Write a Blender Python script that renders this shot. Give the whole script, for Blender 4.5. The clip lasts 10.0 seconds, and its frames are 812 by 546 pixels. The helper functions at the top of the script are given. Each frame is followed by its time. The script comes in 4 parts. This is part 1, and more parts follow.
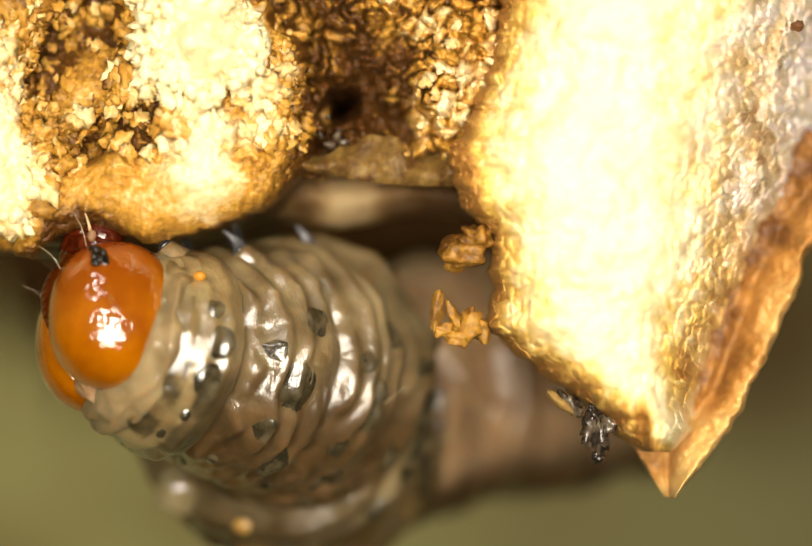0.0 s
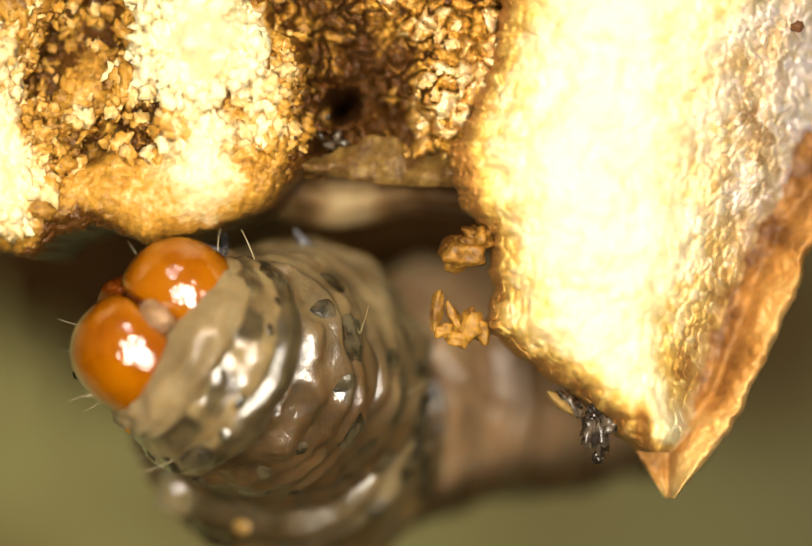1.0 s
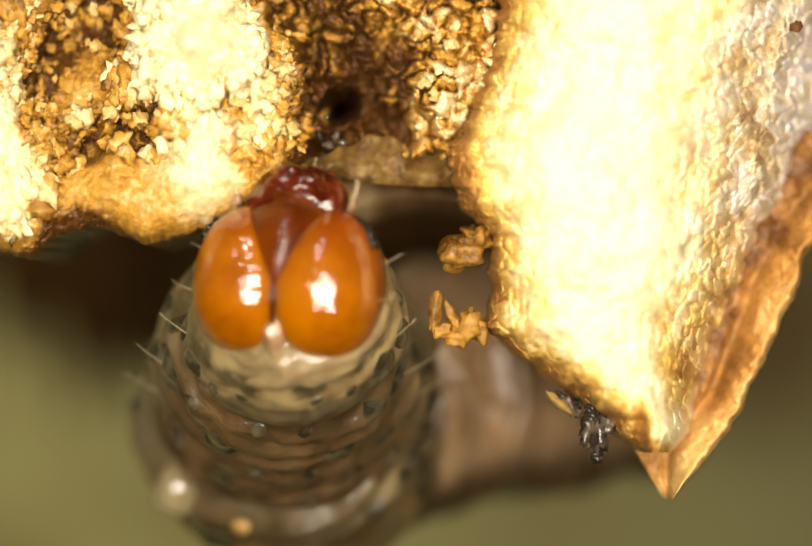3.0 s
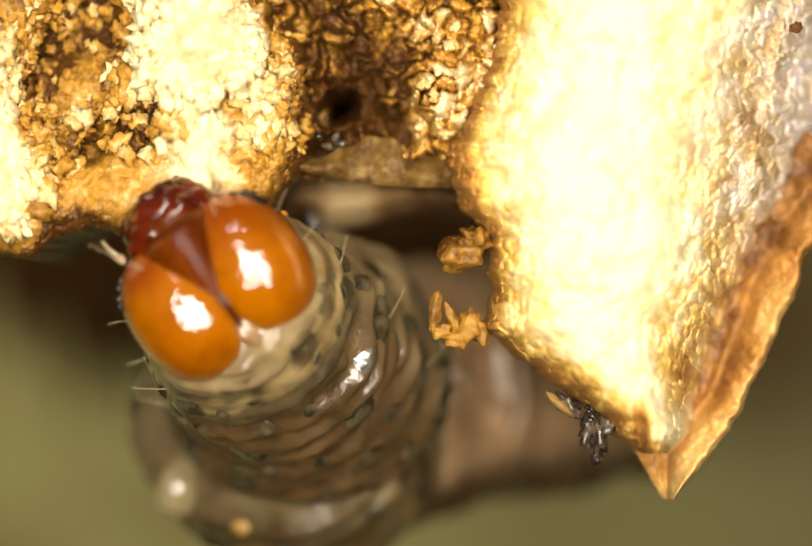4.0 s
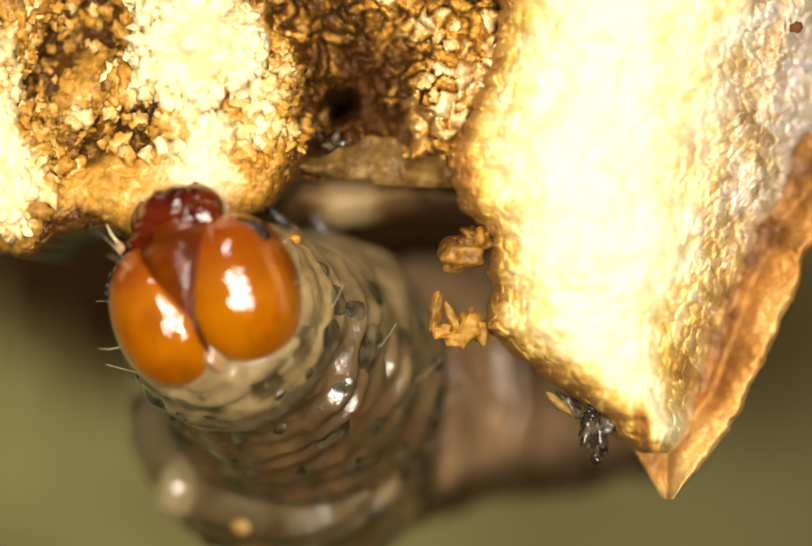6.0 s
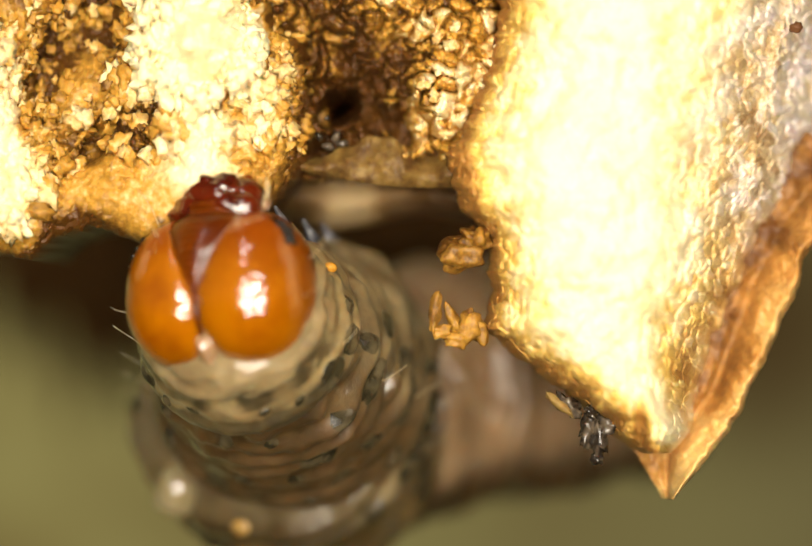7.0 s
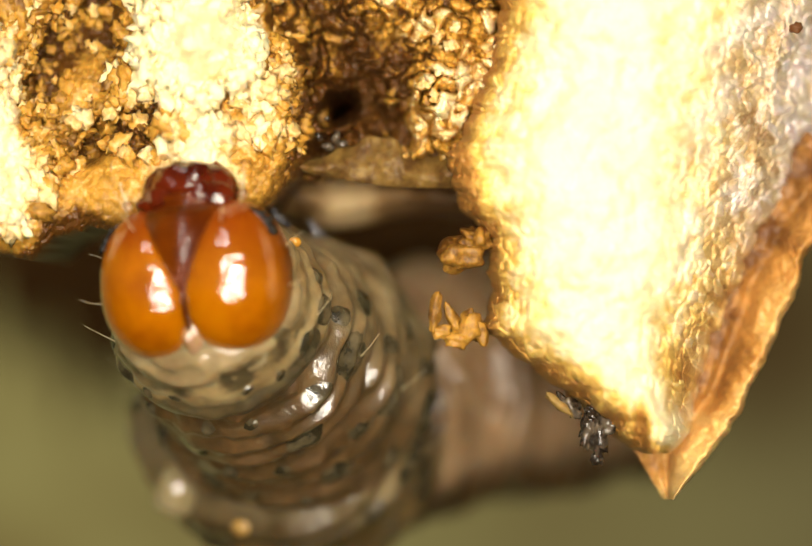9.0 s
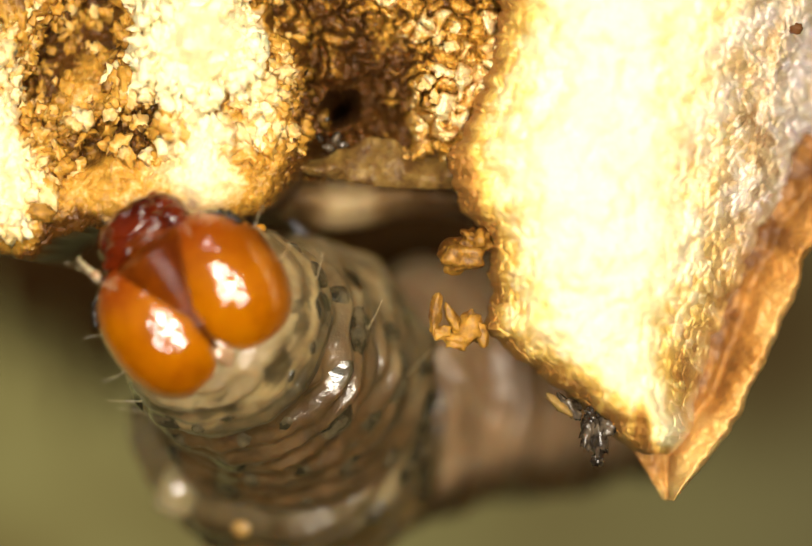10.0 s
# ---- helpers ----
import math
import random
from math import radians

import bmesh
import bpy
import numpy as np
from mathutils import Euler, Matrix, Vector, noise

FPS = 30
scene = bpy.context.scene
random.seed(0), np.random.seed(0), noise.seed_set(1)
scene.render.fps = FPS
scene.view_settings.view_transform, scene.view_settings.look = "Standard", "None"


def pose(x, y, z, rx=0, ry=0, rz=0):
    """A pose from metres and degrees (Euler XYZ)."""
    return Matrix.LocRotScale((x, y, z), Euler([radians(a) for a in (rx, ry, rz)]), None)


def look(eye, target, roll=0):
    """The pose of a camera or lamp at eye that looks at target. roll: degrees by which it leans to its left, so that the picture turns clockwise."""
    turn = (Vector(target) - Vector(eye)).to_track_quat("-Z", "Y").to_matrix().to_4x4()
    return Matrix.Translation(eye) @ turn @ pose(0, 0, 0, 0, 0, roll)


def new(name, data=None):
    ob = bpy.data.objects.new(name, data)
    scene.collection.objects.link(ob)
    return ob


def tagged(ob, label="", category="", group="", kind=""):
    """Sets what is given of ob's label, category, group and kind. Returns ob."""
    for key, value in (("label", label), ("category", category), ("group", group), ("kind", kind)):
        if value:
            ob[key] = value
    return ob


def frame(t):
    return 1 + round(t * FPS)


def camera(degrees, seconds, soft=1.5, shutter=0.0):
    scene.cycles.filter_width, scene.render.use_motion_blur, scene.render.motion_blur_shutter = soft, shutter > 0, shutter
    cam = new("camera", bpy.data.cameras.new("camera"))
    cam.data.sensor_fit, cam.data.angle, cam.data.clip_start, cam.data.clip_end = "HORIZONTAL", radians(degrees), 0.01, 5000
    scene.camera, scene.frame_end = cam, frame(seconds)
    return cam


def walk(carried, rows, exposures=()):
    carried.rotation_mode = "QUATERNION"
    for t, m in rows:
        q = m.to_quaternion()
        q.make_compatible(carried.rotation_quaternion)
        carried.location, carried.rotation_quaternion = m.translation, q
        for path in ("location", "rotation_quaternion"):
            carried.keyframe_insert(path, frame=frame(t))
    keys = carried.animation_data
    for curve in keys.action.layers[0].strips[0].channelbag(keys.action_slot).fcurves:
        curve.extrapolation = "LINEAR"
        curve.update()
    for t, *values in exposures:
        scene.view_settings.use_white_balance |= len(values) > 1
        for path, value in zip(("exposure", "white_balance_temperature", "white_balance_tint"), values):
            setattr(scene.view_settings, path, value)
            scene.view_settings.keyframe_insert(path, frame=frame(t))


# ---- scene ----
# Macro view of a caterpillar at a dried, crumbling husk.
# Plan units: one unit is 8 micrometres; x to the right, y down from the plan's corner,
# d away from the lens, counted from the plane of sharpness.
U = 8e-6
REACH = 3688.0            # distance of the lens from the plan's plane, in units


def at(x, y, d=0.0):
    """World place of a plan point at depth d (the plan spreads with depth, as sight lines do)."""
    k = (REACH + d) / REACH
    return Vector(((x - 784) * k * U, d * U, (527 - y) * k * U))


def drift(x, y):
    """Camera pose when the hand-held rig has sunk by x, y plan units."""
    return Matrix.Translation((-x * U, -REACH * U, y * U)) @ pose(0, 0, 0, 90, 0, 0)


# ---- camera ----
cam = camera(24.0, 10.0, soft=1.35, shutter=0.3)
cam.data.dof.use_dof = True
cam.data.dof.focus_distance = (REACH + 20) * U
cam.data.dof.aperture_fstop = 40.0
walk(cam, [(0.0, drift(0, 0)), (1.0, drift(0, 1.2)), (2.0, drift(-0.4, 1.2)), (2.5, drift(-1.6, 0.6)),
           (4.0, drift(-3, 3)), (4.5, drift(-2, 2)), (5.0, drift(-3, 4)), (5.5, drift(-2.5, 2.5)),
           (7.0, drift(-2.7, 3)), (7.5, drift(-2.7, 5)), (8.0, drift(-1.6, 5.5)), (8.5, drift(-2.5, 4.5)),
           (9.0, drift(-2.7, 3.5)), (9.5, drift(-1.6, 6)), (10.0, drift(-2, 5.5))])

# ---- light: pale daylight round about, and the ring of small lamps round the lens ----
world = bpy.data.worlds.new("daylight")
scene.world = world
world.use_nodes = True
wn = world.node_tree.nodes
sky = wn.new("ShaderNodeTexSky")
sky.sky_type, sky.sun_disc = "NISHITA", False
sky.sun_elevation, sky.sun_rotation = radians(50), radians(200)
world.node_tree.links.new(sky.outputs[0], wn["Background"].inputs["Color"])
wn["Background"].inputs["Strength"].default_value = 0.006

sun_data = bpy.data.lights.new("sun", "SUN")
sun_data.energy, sun_data.angle, sun_data.color = 0.5, radians(12), (1.0, 0.95, 0.86)
sun = new("sun", sun_data)
sun.matrix_world = look((-0.1, -0.3, 0.4), (0, 0, 0))

# four square panels of small lamps round the lens
for px, pz in ((-1, 1), (1, 1), (-1, -1), (1, -1)):
    led = bpy.data.lights.new("panel_lamp", "AREA")
    led.shape, led.size, led.energy, led.color = "SQUARE", 920 * U, 0.0058, (1.0, 0.905, 0.75)
    lamp = new("panel_lamp", led)
    lamp.matrix_world = look(Vector((px * 645 * U, -(REACH - 60) * U, (pz * 645 + 300) * U)), at(784, 430, 0))


# ---- materials ----
def shader(name):
    m = bpy.data.materials.new(name)
    m.use_nodes = True
    return m, m.node_tree.nodes, m.node_tree.links, m.node_tree.nodes["Principled BSDF"]


def noise_node(n, l, co, scale, detail=4.0, rough=0.55):
    t = n.new("ShaderNodeTexNoise")
    t.inputs["Scale"].default_value, t.inputs["Detail"].default_value, t.inputs["Roughness"].default_value = scale, detail, rough
    l.new(co, t.inputs["Vector"])
    return t.outputs["Fac"]


def ramp(n, l, fac, stops):
    r = n.new("ShaderNodeValToRGB")
    while len(r.color_ramp.elements) < len(stops):
        r.color_ramp.elements.new(0.5)
    for e, (p, c) in zip(r.color_ramp.elements, stops):
        e.position, e.color = p, (*c, 1)
    l.new(fac, r.inputs[0])
    return r.outputs[0]


def mix(n, l, fac, a, b):
    m = n.new("ShaderNodeMix")
    m.data_type = "RGBA"
    for socket, v in ((m.inputs[0], fac), (m.inputs[6], a), (m.inputs[7], b)):
        if isinstance(v, (int, float)):
            socket.default_value = v
        elif isinstance(v, tuple):
            socket.default_value = (*v, 1)
        else:
            l.new(v, socket)
    return m.outputs[2]


def bump(n, l, b, height, strength, distance):
    t = n.new("ShaderNodeBump")
    t.inputs["Strength"].default_value, t.inputs["Distance"].default_value = strength, distance
    l.new(height, t.inputs["Height"])
    l.new(t.outputs[0], b.inputs["Normal"])


def coords(n):
    return n.new("ShaderNodeTexCoord").outputs["Object"]


def soft_inside(b, weight, scale, radius=(1.0, 0.5, 0.2)):
    b.inputs["Subsurface Weight"].default_value = weight
    b.inputs["Subsurface Scale"].default_value = scale
    b.inputs["Subsurface Radius"].default_value = radius


def husk_material(name, pale, gold, brown, patch=900.0, grain=9000.0, rough=0.55, sub=0.2):
    """Dry plant tissue: pale where its tone value is high, gold between, brown where low; the value holds wear and
    painted light and shade.
    """
    m, n, l, b = shader(name)
    co = coords(n)
    wear_shade = n.new("ShaderNodeAttribute")
    wear_shade.attribute_name = "wear_shade"
    broad = noise_node(n, l, co, patch, 5, 0.6)
    fine = noise_node(n, l, co, grain, 6, 0.65)
    both = n.new("ShaderNodeMath")
    both.operation = "MULTIPLY_ADD"
    l.new(broad, both.inputs[0])
    both.inputs[1].default_value = 0.9
    l.new(wear_shade.outputs["Fac"], both.inputs[2])
    total = n.new("ShaderNodeMath")
    total.operation = "MULTIPLY_ADD"
    l.new(fine, total.inputs[0])
    total.inputs[1].default_value = 0.7
    l.new(both.outputs[0], total.inputs[2])
    part_of = n.new("ShaderNodeMath")
    part_of.operation = "MULTIPLY"
    part_of.inputs[1].default_value = 0.5
    l.new(total.outputs[0], part_of.inputs[0])
    tissue = ramp(n, l, part_of.outputs[0], [(0.38, brown), (0.58, gold), (0.80, pale)])
    ash = n.new("ShaderNodeAttribute")
    ash.attribute_name = "ash"
    grey = ramp(n, l, part_of.outputs[0], [(0.34, (0.26, 0.17, 0.085)), (0.48, (0.54, 0.43, 0.27)), (0.66, (0.74, 0.65, 0.61))])
    l.new(mix(n, l, ash.outputs["Fac"], tissue, grey), b.inputs["Base Color"])
    b.inputs["Roughness"].default_value = rough
    b.inputs["Specular IOR Level"].default_value = 0.4
    soft_inside(b, sub, 0.0002, (1.0, 0.5, 0.18))
    bump(n, l, b, fine, 0.6, 5e-5)
    return m


M_CRUMB = husk_material("crumbly_pith", (0.88, 0.75, 0.43), (0.52, 0.265, 0.034), (0.080, 0.029, 0.003), rough=0.42)
M_FLAP = husk_material("pale_husk", (0.89, 0.745, 0.435), (0.68, 0.43, 0.095), (0.34, 0.155, 0.028), 700)
M_SKIN = husk_material("brown_husk_skin", (0.70, 0.44, 0.15), (0.42, 0.195, 0.042), (0.11, 0.040, 0.008), 900, rough=0.4)
M_LEAF = husk_material("olive_membrane", (0.40, 0.27, 0.075), (0.20, 0.115, 0.023), (0.075, 0.032, 0.005), 1400)
M_FOLD = husk_material("blurred_fold", (0.50, 0.36, 0.18), (0.30, 0.18, 0.07), (0.10, 0.048, 0.013), 700)
# dark brown of the rear sheet, chosen to pass for shade
M_BACK_SHADE = husk_material("rear_brown_shade", (0.14, 0.070, 0.018), (0.08, 0.036, 0.009), (0.035, 0.015, 0.003), 500, rough=0.9)
M_BACK_SHADE.node_tree.nodes["Principled BSDF"].inputs["Specular IOR Level"].default_value = 0.1


def gloss_material(name, a, b_colour, scale, rough, sub=0.3, bump_strength=0.15, bump_scale=6000.0, coat=0.0, low=0.4, high=0.62, across=1.0):
    m, n, l, b = shader(name)
    co = coords(n)
    f = noise_node(n, l, co, scale, 4, 0.55)
    l.new(ramp(n, l, f, [(low, a), (high, b_colour)]), b.inputs["Base Color"])
    b.inputs["Roughness"].default_value = rough
    b.inputs["Coat Weight"].default_value = coat
    b.inputs["Coat Roughness"].default_value = 0.07
    b.inputs["Coat IOR"].default_value = 1.6
    soft_inside(b, sub, 0.0004 if sub > 0.45 else 0.0003, (1.0, 0.55, 0.28) if sub > 0.45 else (1.0, 0.45, 0.15))
    if across != 1.0:
        shape = n.new("ShaderNodeMapping")
        shape.inputs["Scale"].default_value = (1 / across, across, 1 / across)
        l.new(co, shape.inputs["Vector"])
        co = shape.outputs[0]
    g = noise_node(n, l, co, bump_scale, 5, 0.6)
    bump(n, l, b, g, bump_strength, 5e-5)
    return m


M_HEAD = gloss_material("orange_chitin", (0.315, 0.094, 0.0004), (0.215, 0.053, 0.0004), 1100, 0.3, 0.12, 0.3, 4600, 1.0)


def graded_chitin():
    """Cheek chitin: orange at the crown, deepening to red-brown towards the jaws."""
    n, l = M_HEAD.node_tree.nodes, M_HEAD.node_tree.links
    b = n["Principled BSDF"]
    orange = b.inputs["Base Color"].links[0].from_socket
    axis = n.new("ShaderNodeSeparateXYZ")
    l.new(coords(n), axis.inputs[0])
    spread = n.new("ShaderNodeMapRange")
    spread.interpolation_type = "SMOOTHSTEP"
    spread.inputs["From Min"].default_value, spread.inputs["From Max"].default_value = 5 * U, 135 * U
    l.new(axis.outputs[2], spread.inputs["Value"])
    l.new(mix(n, l, spread.outputs[0], orange, (0.19, 0.028, 0.0008)), b.inputs["Base Color"])


graded_chitin()


def crackled(m, step, strength):
    """Fine polygonal crazing of a shiny surface, step apart in plan units."""
    n, l = m.node_tree.nodes, m.node_tree.links
    b = n["Principled BSDF"]
    co = coords(n)
    bend = n.new("ShaderNodeVectorMath")
    bend.operation = "MULTIPLY_ADD"
    shift = n.new("ShaderNodeTexNoise")
    shift.inputs["Scale"].default_value = 0.5 / (step * U)
    l.new(co, shift.inputs["Vector"])
    l.new(shift.outputs["Color"], bend.inputs[0])
    bend.inputs[1].default_value = (step * U,) * 3
    l.new(co, bend.inputs[2])
    v = n.new("ShaderNodeTexVoronoi")
    v.feature = "DISTANCE_TO_EDGE"
    v.inputs["Scale"].default_value = 1 / (step * U)
    l.new(bend.outputs[0], v.inputs["Vector"])
    groove = n.new("ShaderNodeMapRange")
    groove.inputs["From Max"].default_value = 0.16
    l.new(v.outputs["Distance"], groove.inputs["Value"])
    t = n.new("ShaderNodeBump")
    t.inputs["Strength"].default_value, t.inputs["Distance"].default_value = strength, 0.12 * step * U
    l.new(groove.outputs[0], t.inputs["Height"])
    wavy = n.new("ShaderNodeBump")
    wavy.inputs["Strength"].default_value, wavy.inputs["Distance"].default_value = 0.07, 3e-5
    l.new(noise_node(n, l, co, 0.6 / (step * U), 3, 0.5), wavy.inputs["Height"])
    l.new(wavy.outputs[0], t.inputs["Normal"])
    l.new(t.outputs[0], b.inputs["Coat Normal"])
    b.inputs["Coat Roughness"].default_value = 0.02
    b.inputs["Coat IOR"].default_value = 1.85
    b.inputs["Specular IOR Level"].default_value = 0.03


crackled(M_HEAD, 26, 0.19)


def ridged(m, step, strength):
    """Fine cross ridges on a face plate, step apart in plan units."""
    n, l = m.node_tree.nodes, m.node_tree.links
    b = n["Principled BSDF"]
    wave = n.new("ShaderNodeTexWave")
    wave.bands_direction = "Z"
    wave.inputs["Scale"].default_value = 2 * math.pi / (20 * step * U)
    wave.inputs["Distortion"].default_value = 2.0
    wave.inputs["Detail Scale"].default_value = 0.6
    l.new(coords(n), wave.inputs["Vector"])
    t = n.new("ShaderNodeBump")
    t.inputs["Strength"].default_value, t.inputs["Distance"].default_value = strength, 3e-5
    l.new(wave.outputs["Fac"], t.inputs["Height"])
    l.new(b.inputs["Normal"].links[0].from_socket, t.inputs["Normal"])
    l.new(t.outputs[0], b.inputs["Normal"])
    l.new(t.outputs[0], b.inputs["Coat Normal"])


M_FRONS = gloss_material("red_brown_chitin", (0.22, 0.042, 0.001), (0.13, 0.021, 0.001), 1500, 0.3, 0.12, 0.2, 7000, 0.5)
M_MOUTH = gloss_material("dark_red_chitin", (0.085, 0.010, 0.0015), (0.035, 0.004, 0.001), 2000, 0.16, 0.05, 0.35, 3800, 0.8)
M_EDGE = gloss_material("dark_seam_chitin", (0.10, 0.018, 0.002), (0.05, 0.008, 0.001), 2000, 0.25, 0.05, 0.2, 5000, 0.3)
M_SOCKET = gloss_material("pale_moist_skin", (0.33, 0.20, 0.105), (0.20, 0.11, 0.055), 3000, 0.15, 0.4, 0.3, 5000, 0.6)
for m in (M_FRONS, M_MOUTH, M_EDGE):
    m.node_tree.nodes["Principled BSDF"].inputs["Specular IOR Level"].default_value = 0.2
    m.node_tree.nodes["Principled BSDF"].inputs["Coat Roughness"].default_value = 0.04
M_SKINNY = gloss_material("translucent_skin", (0.228, 0.167, 0.082), (0.106, 0.071, 0.029), 1300, 0.34, 0.6, 0.9, 3000, 1.0, 0.36, 0.62, 1.3)


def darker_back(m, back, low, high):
    """Skin tone by height: the back (below in a ring's own space) is browner than flanks and belly."""
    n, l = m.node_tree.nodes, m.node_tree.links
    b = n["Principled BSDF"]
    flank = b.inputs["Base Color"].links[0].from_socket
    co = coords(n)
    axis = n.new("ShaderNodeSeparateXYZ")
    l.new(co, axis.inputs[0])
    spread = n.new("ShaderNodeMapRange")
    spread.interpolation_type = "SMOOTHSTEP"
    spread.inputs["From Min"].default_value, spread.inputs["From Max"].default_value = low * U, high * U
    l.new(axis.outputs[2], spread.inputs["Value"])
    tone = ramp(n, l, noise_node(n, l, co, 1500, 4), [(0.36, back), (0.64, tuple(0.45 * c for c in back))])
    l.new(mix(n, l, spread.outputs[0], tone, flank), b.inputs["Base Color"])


skin_nodes, skin_links = M_SKINNY.node_tree.nodes, M_SKINNY.node_tree.links
skin_links.new(skin_nodes["Principled BSDF"].inputs["Normal"].links[0].from_socket, skin_nodes["Principled BSDF"].inputs["Coat Normal"])
skin_nodes["Principled BSDF"].inputs["Coat Roughness"].default_value = 0.04
skin_nodes["Principled BSDF"].inputs["Coat IOR"].default_value = 1.62
skin_nodes["Principled BSDF"].inputs["Specular IOR Level"].default_value = 0.3
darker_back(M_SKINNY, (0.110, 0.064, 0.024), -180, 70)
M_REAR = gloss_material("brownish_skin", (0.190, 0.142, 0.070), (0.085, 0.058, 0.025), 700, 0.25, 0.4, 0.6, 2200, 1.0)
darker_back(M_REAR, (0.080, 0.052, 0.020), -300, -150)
# paler skin for the bulge that imitates a soft glint
M_GLINT = gloss_material("pale_glint_skin", (0.28, 0.225, 0.12), (0.19, 0.145, 0.07), 900, 0.25, 0.5, 0.3, 2600, 1.0)
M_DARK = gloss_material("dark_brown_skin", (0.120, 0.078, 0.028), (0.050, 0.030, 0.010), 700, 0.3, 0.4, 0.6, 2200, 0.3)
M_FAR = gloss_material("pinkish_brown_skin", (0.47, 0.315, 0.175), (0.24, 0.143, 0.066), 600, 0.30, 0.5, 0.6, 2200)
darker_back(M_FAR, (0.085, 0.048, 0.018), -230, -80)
M_COLLAR = gloss_material("cream_skin", (0.255, 0.185, 0.090), (0.150, 0.103, 0.046), 1300, 0.4, 0.6, 0.7, 3000, 0.25, 0.4, 0.62, 1.3)
M_COLLAR.node_tree.nodes["Principled BSDF"].inputs["Specular IOR Level"].default_value = 0.2


def shield_material():
    """Skin of the first ring: cream, with brown plates either side of a pale back line and a brown hind rim that also
    holds crease shade.
    """
    m = M_SKINNY.copy()
    m.name = "cream_skin_with_brown_plates"
    n, l = m.node_tree.nodes, m.node_tree.links
    b = n["Principled BSDF"]
    b.inputs["Coat IOR"].default_value = 1.9
    co = coords(n)
    axis = n.new("ShaderNodeSeparateXYZ")
    l.new(co, axis.inputs[0])

    def calc(op, p, q=None, r=None):
        k = n.new("ShaderNodeMath")
        k.operation = op
        for i, v in enumerate((p, q, r)):
            if v is None:
                continue
            if isinstance(v, (int, float)):
                k.inputs[i].default_value = v
            else:
                l.new(v, k.inputs[i])
        return k.outputs[0]

    def step(v, low, high):
        k = n.new("ShaderNodeMapRange")
        k.interpolation_type = "SMOOTHSTEP"
        k.inputs["From Min"].default_value, k.inputs["From Max"].default_value = low, high
        l.new(v, k.inputs["Value"])
        return k.outputs[0]

    wobble = calc("SUBTRACT", noise_node(n, l, co, 2400, 3), 0.5)
    round_it = calc("ARCTAN2", calc("ABSOLUTE", axis.outputs[0]), calc("MULTIPLY", axis.outputs[2], -1.0))
    round_it = calc("MULTIPLY_ADD", wobble, 0.55, round_it)
    along = calc("MULTIPLY_ADD", wobble, 36.0, calc("DIVIDE", axis.outputs[1], U))
    plates = calc("MULTIPLY", step(round_it, 0.08, 0.26), calc("SUBTRACT", 1.0, step(round_it, 1.1, 1.6)))
    split = calc("SUBTRACT", 1.0, calc("MULTIPLY", 0.75, calc("MULTIPLY", step(round_it, 0.56, 0.66), calc("SUBTRACT", 1.0, step(round_it, 0.70, 0.82)))))
    band = calc("MULTIPLY", step(along, -60, -44), calc("SUBTRACT", 1.0, step(along, -12, 0)))
    # hind rim: brown skin, darkened further by painted shade of the crease behind
    rim = calc("MULTIPLY", step(along, 16, 27), calc("SUBTRACT", 1.0, step(round_it, 1.0, 1.5)))
    blotch = step(noise_node(n, l, co, 2100, 3), 0.26, 0.42)
    brown = calc("MINIMUM", calc("ADD", calc("MULTIPLY", calc("MULTIPLY", calc("MULTIPLY", plates, split), band), blotch), rim), 1.0)
    cream = ramp(n, l, noise_node(n, l, co, 1700, 4), [(0.36, (0.27, 0.195, 0.088)), (0.62, (0.145, 0.097, 0.040))])
    dark = ramp(n, l, noise_node(n, l, co, 3500, 4), [(0.36, (0.072, 0.053, 0.022)), (0.62, (0.026, 0.019, 0.008))])
    l.new(mix(n, l, calc("MULTIPLY", brown, 0.85), cream, dark), b.inputs["Base Color"])
    b.inputs["Coat Weight"].default_value = 0.8
    return m


M_SPOT = gloss_material("dark_olive_plate", (0.024, 0.019, 0.009), (0.085, 0.066, 0.034), 3000, 0.2, 0.1, 0.8, 4500, 0.9)
M_CLAW = gloss_material("grey_black_claw", (0.03, 0.03, 0.035), (0.10, 0.10, 0.11), 4000, 0.18, 0.0, 0.2, 6000, 0.4)
ridged(M_MOUTH, 19, 0.12)
M_EYE = gloss_material("black_eye", (0.004, 0.003, 0.002), (0.010, 0.007, 0.004), 4000, 0.2, 0.0, 0.05)
M_SPIR = gloss_material("amber_spiracle", (0.50, 0.24, 0.025), (0.36, 0.15, 0.015), 5000, 0.2, 0.3)
M_PORE = gloss_material("dull_amber_pore", (0.34, 0.20, 0.045), (0.24, 0.13, 0.03), 5000, 0.3, 0.3)
M_HAIR = gloss_material("pale_bristle", (0.55, 0.42, 0.24), (0.45, 0.32, 0.16), 4000, 0.3, 0.3)
M_DEBRIS = gloss_material("dark_frass", (0.02, 0.014, 0.009), (0.10, 0.075, 0.05), 5000, 0.25, 0.1, 0.5, 6000, 0.2, 0.45, 0.6)


M_SHIELD = shield_material()


